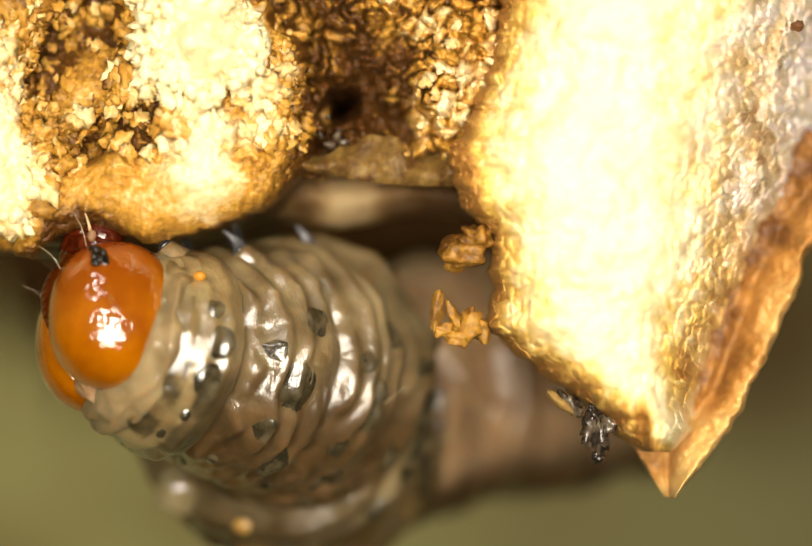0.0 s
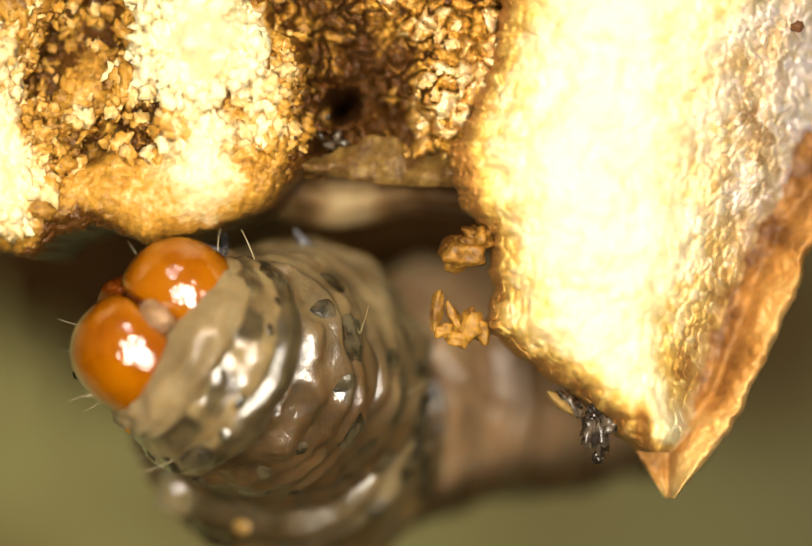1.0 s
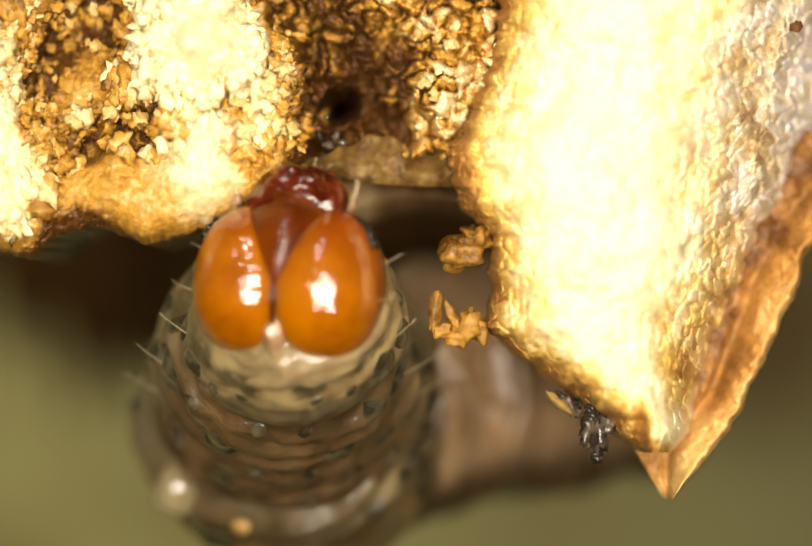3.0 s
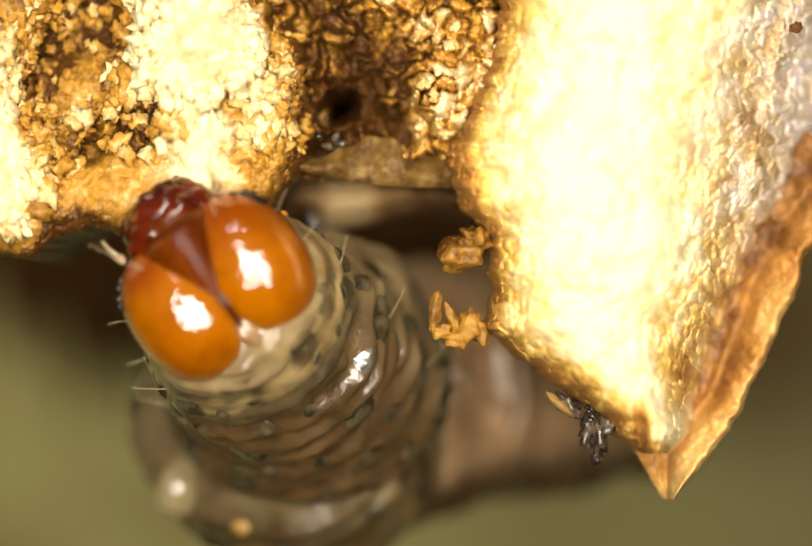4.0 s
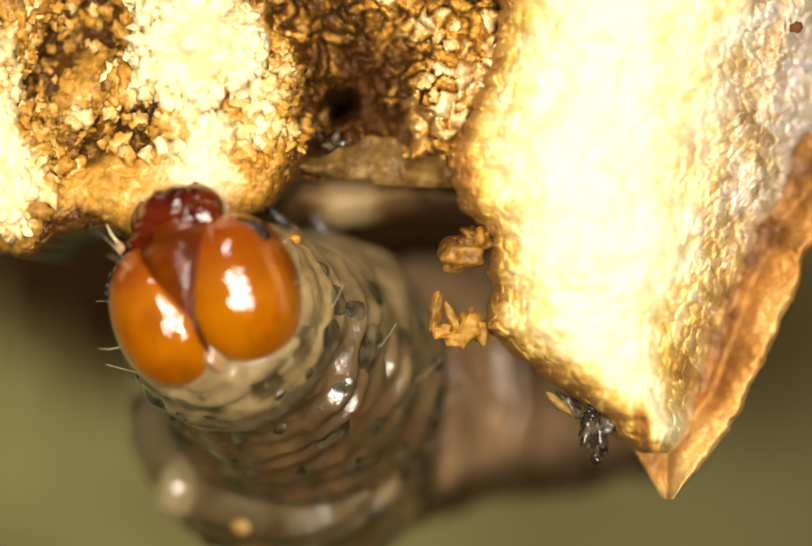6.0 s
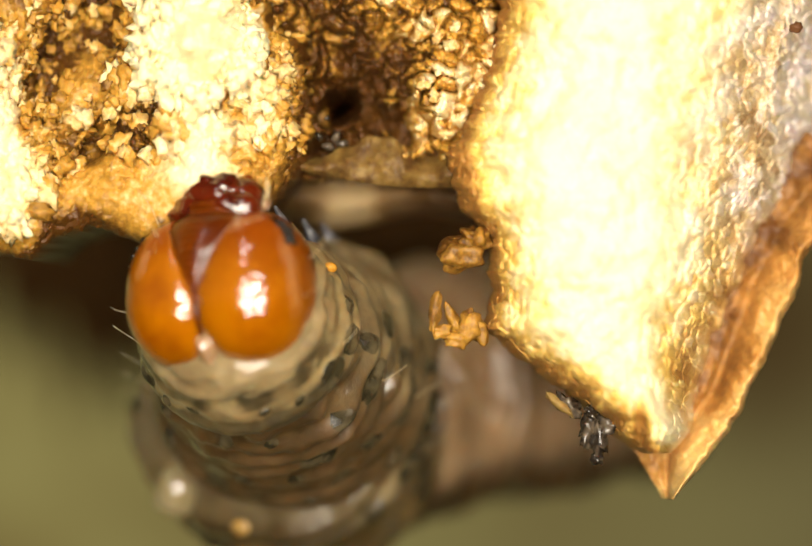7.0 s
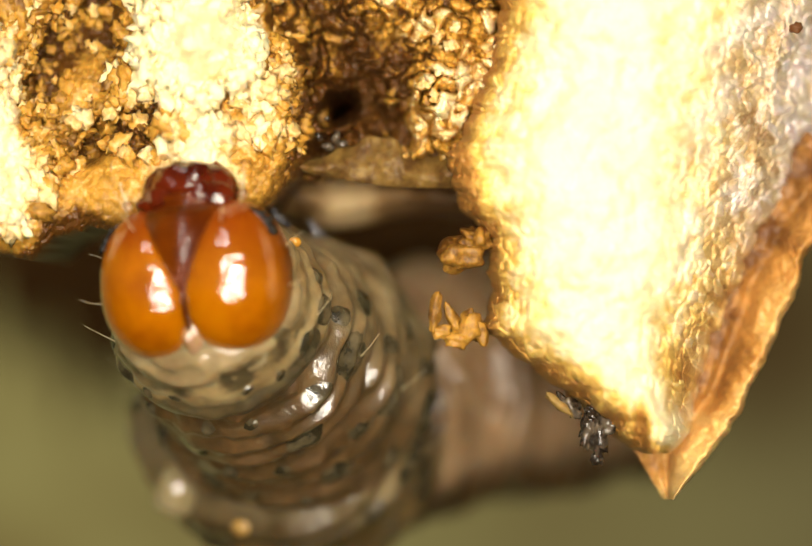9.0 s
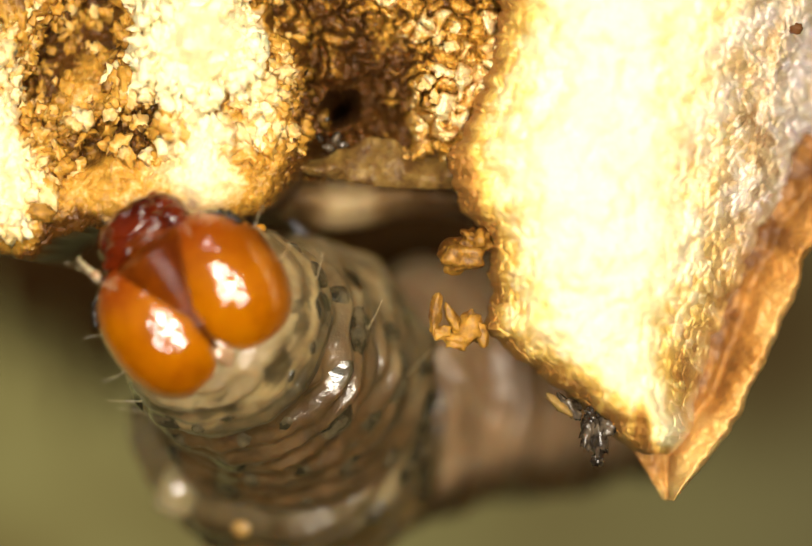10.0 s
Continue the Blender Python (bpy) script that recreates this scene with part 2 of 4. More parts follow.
def backdrop_material():
    """Far meadow, soft olive and brown patches; its own emission stands in for daylight on it."""
    m, n, l, b = shader("far_meadow")
    co = coords(n)
    f = noise_node(n, l, co, 28.0, 2, 0.5)
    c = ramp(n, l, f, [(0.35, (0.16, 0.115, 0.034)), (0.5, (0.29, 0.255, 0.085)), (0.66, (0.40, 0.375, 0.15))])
    axis = n.new("ShaderNodeSeparateXYZ")
    l.new(co, axis.inputs[0])
    across = n.new("ShaderNodeMapRange")
    across.inputs["From Min"].default_value, across.inputs["From Max"].default_value = -0.035, 0.05
    l.new(axis.outputs[0], across.inputs["Value"])
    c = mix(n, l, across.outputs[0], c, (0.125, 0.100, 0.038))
    patch = n.new("ShaderNodeVectorMath")
    patch.operation = "DISTANCE"
    l.new(co, patch.inputs[0])
    patch.inputs[1].default_value = (0.034, 0.16, -0.004)
    near = n.new("ShaderNodeMapRange")
    near.interpolation_type = "SMOOTHSTEP"
    near.inputs["From Min"].default_value, near.inputs["From Max"].default_value = 0.020, 0.004
    l.new(patch.outputs["Value"], near.inputs["Value"])
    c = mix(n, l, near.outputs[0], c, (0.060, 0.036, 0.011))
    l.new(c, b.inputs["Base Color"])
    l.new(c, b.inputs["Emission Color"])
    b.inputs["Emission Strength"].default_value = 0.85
    b.inputs["Roughness"].default_value = 0.9
    return m


# ---- mesh helpers ----
def mesh_object(name, verts, faces, material, parent=None, label="", smooth=True):
    me = bpy.data.meshes.new(name)
    me.from_pydata([tuple(v) for v in verts], [], faces)
    me.materials.append(material)
    me.polygons.foreach_set("use_smooth", [smooth] * len(me.polygons))
    me.update()
    ob = new(name, me)
    if parent is not None:
        ob.parent = parent
    if label:
        ob["label"] = label
    return ob


def grid_faces(rows, cols, wrap=False):
    out = []
    for i in range(rows - 1):
        for j in range(cols if wrap else cols - 1):
            k = (j + 1) % cols
            out.append((i * cols + j, i * cols + k, (i + 1) * cols + k, (i + 1) * cols + j))
    return out


def part(name, bm, material, parent, label="", smooth=True):
    me = bpy.data.meshes.new(name)
    bmesh.ops.recalc_face_normals(bm, faces=bm.faces[:])
    bm.to_mesh(me)
    bm.free()
    me.materials.append(material)
    me.polygons.foreach_set("use_smooth", [smooth] * len(me.polygons))
    ob = new(name, me)
    ob.parent = parent
    if label:
        ob["label"] = label
    return ob


def blob(radii, centre=(0, 0, 0), turn=(0, 0, 0), lump=0.0, scale=1.0, segs=28, rings=18, seed=0.0, full=1.0):
    """A bmesh ellipsoid in plan units (turned by degrees), with a lumpy surface."""
    bm = bmesh.new()
    bmesh.ops.create_uvsphere(bm, u_segments=segs, v_segments=rings, radius=1.0)
    m = pose(*[c * U for c in centre], *turn)
    for v in bm.verts:
        k = 1 + lump * noise.noise(v.co * scale + Vector((seed, seed * 0.7, -seed)))
        v.co = m @ Vector([math.copysign(abs(c) ** full, c) * r * U * k for c, r in zip(v.co, radii)])
    return bm


def worn(ob, value):
    """Sets an even tone value on a small piece of husk."""
    ob.data.attributes.new("wear_shade", "FLOAT", "POINT").data.foreach_set("value", value if isinstance(value, list) else [value] * len(ob.data.vertices))
    return ob


def spike(a, b, r0, r1, bend=(0, 0, 0), n=7, sides=6):
    """A bmesh tapered hair or claw from a to b in plan units, bowed by bend."""
    bm = bmesh.new()
    a, b, bend = Vector(a), Vector(b), Vector(bend)
    axis = (b - a).normalized()
    side = axis.orthogonal().normalized()
    other = axis.cross(side)
    last = None
    for i in range(n):
        s = i / (n - 1)
        c = a.lerp(b, s) + bend * (4 * s * (1 - s))
        r = r0 + (r1 - r0) * s
        ring = [bm.verts.new((c + (side * math.cos(2 * math.pi * k / sides) + other * math.sin(2 * math.pi * k / sides)) * r) * U) for k in range(sides)]
        if last:
            for k in range(sides):
                bm.faces.new((last[k], last[(k + 1) % sides], ring[(k + 1) % sides], ring[k]))
        else:
            bm.faces.new(ring[::-1])
        last = ring
    bm.faces.new(last)
    return bm


def cells(x, y, size, seed):
    """Distance to the nearest and second nearest of scattered seeds, and a number for the nearest."""
    rng = np.random.RandomState(seed)
    jit = rng.rand(256, 256, 3)
    gx, gy = np.floor(x / size).astype(int), np.floor(y / size).astype(int)
    f1, f2, who = np.full(x.shape, 9.0), np.full(x.shape, 9.0), np.zeros(x.shape)
    for i in (-1, 0, 1):
        for j in (-1, 0, 1):
            cx, cy = gx + i, gy + j
            q = jit[cx % 256, cy % 256]
            dist = np.hypot(x / size - cx - q[..., 0], y / size - cy - q[..., 1])
            near = dist < f1
            f2 = np.where(near, f1, np.minimum(f2, dist))
            who = np.where(near, q[..., 2], who)
            f1 = np.where(near, dist, f1)
    return f1, f2, who


def rough(x, y, size, octaves=4, seed=0.0):
    """Smooth noise over arrays, about -1 to 1, whose largest swell is size wide."""
    out = np.zeros(x.shape)
    flat = out.ravel()
    for i, (a, b) in enumerate(zip(x.ravel(), y.ravel())):
        flat[i] = noise.fractal(Vector((a / size + seed, b / size - seed, seed)), 1.0, 2.0, octaves)
    return out


def hill(x, y, cx, cy, rx, ry, turn=0.0):
    c, s = math.cos(radians(turn)), math.sin(radians(turn))
    u, v = ((x - cx) * c + (y - cy) * s) / rx, (-(x - cx) * s + (y - cy) * c) / ry
    return np.exp(-(u * u + v * v))


def sheet(name, X, Y, D, material, parent, label="", back=40.0, wear_shade=0.5, ash=None):
    """A thick sheet from arrays of plan coordinates; back: how far its far side lies behind."""
    r, c = X.shape
    k = (REACH + D) / REACH
    P = np.stack([(X - 784) * k * U, D * U, (527 - Y) * k * U], -1).reshape(-1, 3)
    faces = grid_faces(r, c)
    D2 = D + back
    k2 = (REACH + D) / REACH
    Q = np.stack([(X - 784) * k2 * U, D2 * U, (527 - Y) * k2 * U], -1).reshape(-1, 3)
    n = r * c
    rear = [tuple(n + i for i in f[::-1]) for f in faces]
    rim = [i for i in range(c)] + [i * c + c - 1 for i in range(1, r)] + [(r - 1) * c + j for j in range(c - 2, -1, -1)] + [i * c for i in range(r - 2, 0, -1)]
    walls = [(a, n + a, n + b, b) for a, b in zip(rim, rim[1:] + rim[:1])]
    ob = mesh_object(name, np.concatenate([P, Q]), faces + rear + walls, material, parent, label)
    worn = np.broadcast_to(np.asarray(wear_shade, float), X.shape).ravel()
    ob.data.attributes.new("wear_shade", "FLOAT", "POINT").data.foreach_set("value", np.concatenate([worn, worn * 0.6]).astype(np.float32))
    if ash is not None:
        ob.data.attributes.new("ash", "FLOAT", "POINT").data.foreach_set("value", np.concatenate([ash.ravel(), ash.ravel()]).astype(np.float32))
    return ob


# ---- setting: far meadow behind ----
def build_backdrop():
    n = 24
    V = []
    for i in range(n + 1):
        for j in range(n + 1):
            x, z = (j / n - 0.5) * 0.5, (i / n - 0.5) * 0.4
            V.append((x, 0.16 - 0.5 * (x * x + z * z), z))
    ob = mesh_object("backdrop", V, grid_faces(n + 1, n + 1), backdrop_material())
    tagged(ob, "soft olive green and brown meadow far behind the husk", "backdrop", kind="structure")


# ---- the husk ----
def build_husk():
    husk = new("dried_husk")
    husk.location = at(700, -300, 200)
    tagged(husk, "broken dry plant husk, pale gold and crumbling", "plant husk")
    inv = Matrix.Translation(-husk.location)

    def place(ob):
        ob.matrix_parent_inverse = inv
        return ob

    # crumbly wall
    xs = np.arange(-140, 640, 2.6)
    vs = np.linspace(0, 1, 240)
    e = np.interp(xs, [-140, 0, 60, 110, 185, 290, 345, 430, 520, 570, 640], [470, 486, 500, 455, 432, 474, 455, 428, 396, 345, 290])
    X, V = np.meshgrid(xs, vs)
    E = np.broadcast_to(e, X.shape) + 7 * rough(X[:1], X[:1] * 0, 30, 3, 3.0)
    Y = E + (-150 - E) * V
    inner = E - Y
    wx, wy = rough(X, Y, 46, 2, 21.0), rough(X, Y, 46, 2, 27.0)
    wx, wy = wx + 0.5 * rough(X, Y, 19, 2, 23.0), wy + 0.5 * rough(X, Y, 19, 2, 29.0)
    f1, f2, who = cells(X + 22 * wx, (Y + 22 * wy) * 0.8, 40, 5)
    g1, g2, who2 = cells(X + 13 * wy, Y + 13 * wx, 20, 9)
    k1, k2, who3 = cells(X + 7 * wx, Y + 7 * wy, 10, 13)
    blend = np.clip(0.5 + 1.6 * rough(X, Y, 75, 2, 71.0), 0, 1)
    rugged = np.clip(0.55 + 1.3 * rough(X, Y, 110, 3, 73.0), 0.08, 1.1)
    smooth_lip = np.clip(np.clip(1.35 - inner / 165, 0, 1) * 1.5 * hill(X, Y, 350, 400, 230, 170), 0, 1)
    side_hills = 0.9 * hill(X, Y, -5, 290, 70, 190) + 0.3 * hill(X, Y, 540, 200, 45, 130)
    knoll = hill(X, Y, 385, 80, 100, 95) + 0.6 * hill(X, Y, 388, 300, 58, 100) + side_hills
    jag_x, jag_y = X + 34 * wx + 16 * (who - 0.5), Y + 34 * wy + 16 * (who2 - 0.5)
    # overexposure of the knolls, put into the colour as a pale patch
    overlit = 1.15 * np.clip(2.2 * np.exp(-(((jag_x - 378) / 128) ** 4 + ((jag_y - 60) / 125) ** 4)) - 0.3, 0, 1) + 0.85 * hill(jag_x, jag_y, 390, 270, 60, 90) + side_hills - 0.18 * hill(X, Y, 530, 330, 80, 90)
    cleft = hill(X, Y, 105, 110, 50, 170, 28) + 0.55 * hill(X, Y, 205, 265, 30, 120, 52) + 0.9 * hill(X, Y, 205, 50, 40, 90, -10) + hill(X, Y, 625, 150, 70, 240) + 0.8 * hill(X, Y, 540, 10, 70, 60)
    D = 10 + 60 * np.exp(-inner / 24) - 40 * smooth_lip - 120 * knoll + 130 * cleft
    crag = (1 - 0.93 * smooth_lip) * rugged * np.clip(1.1 - 0.6 * knoll, 0.2, 1.1)
    D += crag * (blend * (58 * np.exp(-(f2 - f1) / 0.13) - 52 * who * np.clip(1 - f1, 0, 1)) + (1 - blend) * (40 * np.exp(-(g2 - g1) / 0.16) - 34 * who2) + 10 * np.exp(-(k2 - k1) / 0.2) - 9 * who3)
    D += 30 * rough(X, Y, 70, 6, 1.0) * (1 - 0.6 * smooth_lip)
    D += 260 * np.clip((X - 575 - 18 * wx) / 65, 0, 1) ** 1.5
    # brown pith, with shade of clefts and grooves painted into the tone
    wear_shade = 0.42 + 0.85 * np.minimum(overlit, 1.1) - 0.65 * cleft + 0.1 * smooth_lip - 0.24 * np.clip(crag, 0, 1) + 0.25 * rough(X, Y, 60, 4, 77.0) * (1 - 0.6 * smooth_lip) - crag * (0.34 * np.exp(-(f2 - f1) / 0.08) * blend + 0.34 * np.exp(-(g2 - g1) / 0.1) * (1 - blend)) + crag * (0.5 * (who - 0.5) * blend + 0.5 * (who2 - 0.5) * (1 - blend)) - 0.85 * np.exp(-inner / 32) * np.clip((400 - X) / 160, 0.35, 1)
    place(sheet("crumbly_wall", X, Y, D, M_CRUMB, husk, "golden crumbly pith, pale on its overexposed knolls, brown in its clefts", 420, wear_shade))

    # loose crumbs caked on the wall: the larger ones singly, the fine ones as one crust
    rng = random.Random(4)
    kinds = []
    for k in range(24):
        bm = blob((1, rng.uniform(0.55, 0.9), rng.uniform(0.5, 1.0)), lump=1.0, scale=1.7, segs=12, rings=8, seed=2.3 * k)
        bm.transform(Matrix.Scale(18, 4))
        me = bpy.data.meshes.new("granule")
        bm.to_mesh(me)
        bm.free()
        me.materials.append(M_CRUMB)
        me.polygons.foreach_set("use_smooth", [True] * len(me.polygons))
        tone = -0.25 + 1.25 * (k % 12) / 11
        me.attributes.new("wear_shade", "FLOAT", "POINT").data.foreach_set("value", [tone] * len(me.vertices))
        kinds.append((tone, me))
    heap = bmesh.new()
    tints, single = [], 0
    r_n, c_n = X.shape
    for k in range(1900):
        i, j = rng.randrange(4, r_n - 4), rng.randrange(4, c_n - 4)
        if smooth_lip[i, j] > 0.35 or inner[i, j] < 40 or knoll[i, j] > 0.5 or D[i, j] > 260 or rugged[i, j] < 0.3 * rng.random() + 0.02 or cleft[i, j] > 0.5 + 0.9 * rng.random():
            continue
        r = rng.choice((9, 12, 15, 18, 22)) * rng.uniform(0.8, 1.15)
        tone = max(float(wear_shade[i, j]) + 0.08, 0.24) + rng.uniform(-0.22, 0.22)
        turn = [rng.uniform(0, 180) for q in range(3)]
        spot = at(X[i, j], Y[i, j], D[i, j] - 5)
        if r > 13 and single < 240 and Y[i, j] > -20 and X[i, j] > -20:
            single += 1
            me = sorted(kinds, key=lambda q: abs(q[0] - tone) + 0.2 * rng.random())[0][1]
            ob = new("granule", me)
            ob.parent = husk
            ob.matrix_basis = Matrix.Translation(spot - husk.location) @ pose(0, 0, 0, *turn) @ Matrix.Scale(r / 18, 4)
            continue
        piece = blob((r, r * rng.uniform(0.35, 0.7), r * rng.uniform(0.5, 1.0)), turn=turn, lump=1.0, scale=1.7, segs=10, rings=7, seed=k)
        for v in piece.verts:
            v.co += spot
        me = bpy.data.meshes.new("tmp")
        piece.to_mesh(me)
        piece.free()
        heap.from_mesh(me)
        tints += [tone] * len(me.vertices)
        bpy.data.meshes.remove(me)
    ob = place(worn(part("granule_crust", heap, M_CRUMB, husk, "loose golden crumbs caked on the pith"), tints))
    ob["kind"] = "stuff"

    # recessed, darker pith between the crumbly wall and the flap
    X, Y = np.meshgrid(np.arange(530, 1010, 2.8), np.arange(-150, 345, 2.8))
    wx, wy = rough(X, Y, 60, 2, 31.0), rough(X, Y, 60, 2, 37.0)
    f1, f2, who = cells(X + 30 * wx, Y + 30 * wy, 38, 15)
    g1, g2, who2 = cells(X + 10 * wy, Y + 10 * wx, 19, 19)
    knob = hill(X, Y, 855, 175, 70, 95) + 0.7 * hill(X, Y, 740, 10, 130, 60) + 0.6 * hill(X, Y, 930, 60, 60, 120)
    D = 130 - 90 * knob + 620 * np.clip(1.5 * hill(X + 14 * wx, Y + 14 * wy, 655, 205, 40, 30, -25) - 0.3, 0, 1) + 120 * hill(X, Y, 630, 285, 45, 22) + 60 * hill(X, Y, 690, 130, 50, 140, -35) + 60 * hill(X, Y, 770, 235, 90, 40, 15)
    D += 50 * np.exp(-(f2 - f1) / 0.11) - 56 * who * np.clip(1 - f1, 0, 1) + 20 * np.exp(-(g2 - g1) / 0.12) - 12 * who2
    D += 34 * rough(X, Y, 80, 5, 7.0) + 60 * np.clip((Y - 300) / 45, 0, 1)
    # the hole's shade and the groove shade are put into this tone
    wear_shade = 0.11 + 0.14 * np.clip((X - 700) / 150, 0, 1) + 0.36 * knob - 0.75 * hill(X, Y, 648, 215, 85, 75) - 0.3 * hill(X, Y, 630, 285, 60, 30) - 0.25 * hill(X, Y, 690, 110, 60, 150, -35) + 0.55 * (who - 0.5) + 0.35 * (who2 - 0.5) - 0.4 * np.exp(-(f2 - f1) / 0.10) - 0.15 * np.exp(-(g2 - g1) / 0.10)
    place(sheet("recessed_pith", X, Y, D, M_CRUMB, husk, "dark brown pith, painted darker around a hole", 300, wear_shade))

    r_n, c_n = X.shape
    for k in range(45):
        i, j = rng.randrange(40, r_n - 10), rng.randrange(14, c_n - 14)
        if D[i, j] > 240:
            continue
        tone = float(wear_shade[i, j]) + rng.uniform(-0.1, 0.3)
        me = sorted(kinds, key=lambda q: abs(q[0] - tone) + 0.2 * rng.random())[0][1]
        ob = new("granule", me)
        ob.parent = husk
        ob.matrix_basis = Matrix.Translation(at(X[i, j], Y[i, j], D[i, j] - 2) - husk.location) @ pose(0, 0, 0, *[rng.uniform(0, 180) for q in range(3)]) @ Matrix.Scale(rng.uniform(0.35, 0.8), 4)

    # thin wavy membrane under the hole, and its blurred lower fold
    u, v = np.meshgrid(np.linspace(0, 1, 130), np.linspace(0, 1, 40))
    X = 575 + 310 * u
    top = 300 - 42 * np.exp(-((u - 0.5) / 0.2) ** 2) + 5 * np.sin(u * 19) + 3 * np.sin(u * 37 + 1) + 8 * rough(u * 310, u * 0, 50, 3, 47.0)
    bot = 325 + 34 * np.sin(np.clip(u * 1.3, 0, 1) * 1.57)
    Y = top + (bot - top) * v
    D = 120 - 34 * np.sin(v * 2.6) + 8 * np.sin(u * 17 + 2 * v) + 16 * rough(X, Y, 90, 3, 43.0) + 10 * rough(X, Y, 50, 4, 2.0)
    place(sheet("membrane", X, Y, D, M_LEAF, husk, "thin olive membrane with a wavy torn rim", 18, 0.16 + 0.3 * rough(X, Y, 40, 3, 41.0)))
    u, v = np.meshgrid(np.linspace(0, 1, 80), np.linspace(0, 1, 40))
    X = 530 + 390 * u
    Y = 308 + 34 * u + (108 - 20 * u + 16 * np.sin(u * 6)) * v
    D = 470 - 120 * np.sin(v * 3.0) + 20 * rough(X, Y, 80, 3, 4.0)
    place(sheet("lower_fold", X, Y, D, M_FOLD, husk, "rounded pale fold below the membrane", 80, -0.05 + 0.95 * np.exp(-((u - 0.36) / 0.17) ** 2) + 0.25 * rough(X, Y, 70, 3, 45.0)))

    # dark rear wall; its far, fringed left part stands in for shade under the lip
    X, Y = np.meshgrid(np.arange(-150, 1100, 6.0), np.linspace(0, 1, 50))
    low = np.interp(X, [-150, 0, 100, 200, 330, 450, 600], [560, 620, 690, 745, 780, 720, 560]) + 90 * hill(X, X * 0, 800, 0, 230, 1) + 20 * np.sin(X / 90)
    shade_fringe = np.clip((600 - X) / 120, 0, 1)
    low = low + shade_fringe * (150 * (np.abs((X / 34) % 2 - 1) - 0.5) + 90 * rough(X, X * 0, 60, 3, 87.0) - 15)
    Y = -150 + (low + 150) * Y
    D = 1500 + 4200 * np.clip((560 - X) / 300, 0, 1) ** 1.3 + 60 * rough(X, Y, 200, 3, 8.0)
    place(sheet("rear_shade_wall", X, Y, D, M_BACK_SHADE, husk, "dark brown rear wall, its fringed left part standing in for shade", 120, 0.4))

    # curled pale flap
    ys = np.linspace(-150, 872, 330)
    left = np.interp(ys, [-150, 60, 180, 300, 400, 455, 560, 630, 690, 745, 830, 872], [975, 962, 930, 866, 892, 945, 952, 938, 1000, 1085, 1180, 1230])
    fold = np.interp(ys, [-150, 60, 250, 450, 600, 780, 830, 872], [1560, 1510, 1470, 1430, 1395, 1352, 1346, 1305])
    right = np.interp(ys, [-150, 200, 330, 450, 600, 780, 830, 872], [1730, 1700, 1600, 1478, 1400, 1354, 1348, 1307])
    u, Y = np.meshgrid(np.linspace(0, 1, 270), ys)
    lf = left[:, None] + 15 * rough(u[:, :1] * 0, Y[:, :1], 34, 4, 6.0)
    rt = right[:, None] + 9 * rough(u[:, :1] * 0, Y[:, :1], 40, 4, 9.0)
    X = lf + (rt - lf) * u
    w = 2 * (X - lf) / (fold[:, None] - lf) - 1
    D = -180 + 225 * np.minimum(np.abs(w + 0.08), 1.75) ** 2.1 * np.where(w > 1, 0.9, 1) + 70 * np.clip((Y - 500) / 370, 0, 1)
    wx, wy = rough(X, Y, 50, 2, 51.0), rough(X, Y, 50, 2, 57.0)
    g1, g2, who = cells(X + 9 * wx, (Y + 9 * wy) * 0.7, 15, 29)
    h1, h2, who2 = cells(X + 22 * wy, Y + 22 * wx, 44, 31)
    rim = np.clip(1 - (X - lf) / 130, 0, 1) + np.clip((w - 0.35) / 0.4, 0, 1.2) + 0.35 * np.clip((Y - 430) / 300, 0, 1)
    rim = np.clip(rim, 0, 1.3)
    D += 60 * np.exp(-(X - lf) / 14) + 80 * np.exp(-(rt - X) / 22)
    D += 26 * rough(X, Y, 100, 5, 5.0) + (0.25 + rim) * (9 * np.exp(-(g2 - g1) / 0.12) - 10 * who + 12 * np.exp(-(h2 - h1) / 0.08) - 14 * who2)
    D += 34 * np.exp(-((X - 1240 - 0.1 * (Y - 850)) / 14) ** 2) * np.clip((Y - 700) / 120, 0, 1)
    # amber torn edge, plus light falling off towards the rims painted into the tone
    wear_shade = 0.93 - 0.50 * rim + 0.30 * (who - 0.5) * (0.3 + rim) - 0.55 * np.exp(-(X - lf) / 26) + 0.34 * rough(X, Y, 90, 4, 61.0)
    wear_shade = wear_shade - 0.45 * hill(X, Y, 885, 370, 75, 95) - 0.22 * np.exp(-(X - lf) / 60)
    chunk = hill(X, Y, 1312, 838, 30, 34)
    crease = np.exp(-((X - 1243 - 6 * wx) / 13) ** 2) * np.clip((Y - 745) / 80, 0, 1)
    D += -26 * chunk + 14 * crease
    wear_shade = wear_shade + 0.75 * chunk - 0.75 * crease
    ash = np.clip((w - 0.45 + 0.3 * rough(X, Y, 80, 3, 65.0)) / 0.75, 0, 1) * np.clip((560 - Y) / 160, 0.25, 1)
    place(sheet("curled_flap", X, Y, D, M_FLAP, husk, "curled pale yellow husk flap with a greyish worn side and pointed end", 46, wear_shade, ash))

    # thin brown outer skin behind, ending in a pointed tip
    s, u = np.meshgrid(np.linspace(0, 1, 170), np.linspace(0, 1, 46), indexing="ij")
    ox = np.interp(s, [0, 0.18, 0.3, 0.45, 0.65, 0.85, 1.0], [1700, 1555, 1535, 1480, 1430, 1368, 1304])
    oy = np.interp(s, [0, 0.18, 0.3, 0.45, 0.65, 0.85, 1.0], [330, 500, 580, 690, 800, 885, 964])
    ix = np.interp(s, [0, 0.3, 0.6, 0.85, 1.0], [1560, 1415, 1330, 1222, 1284])
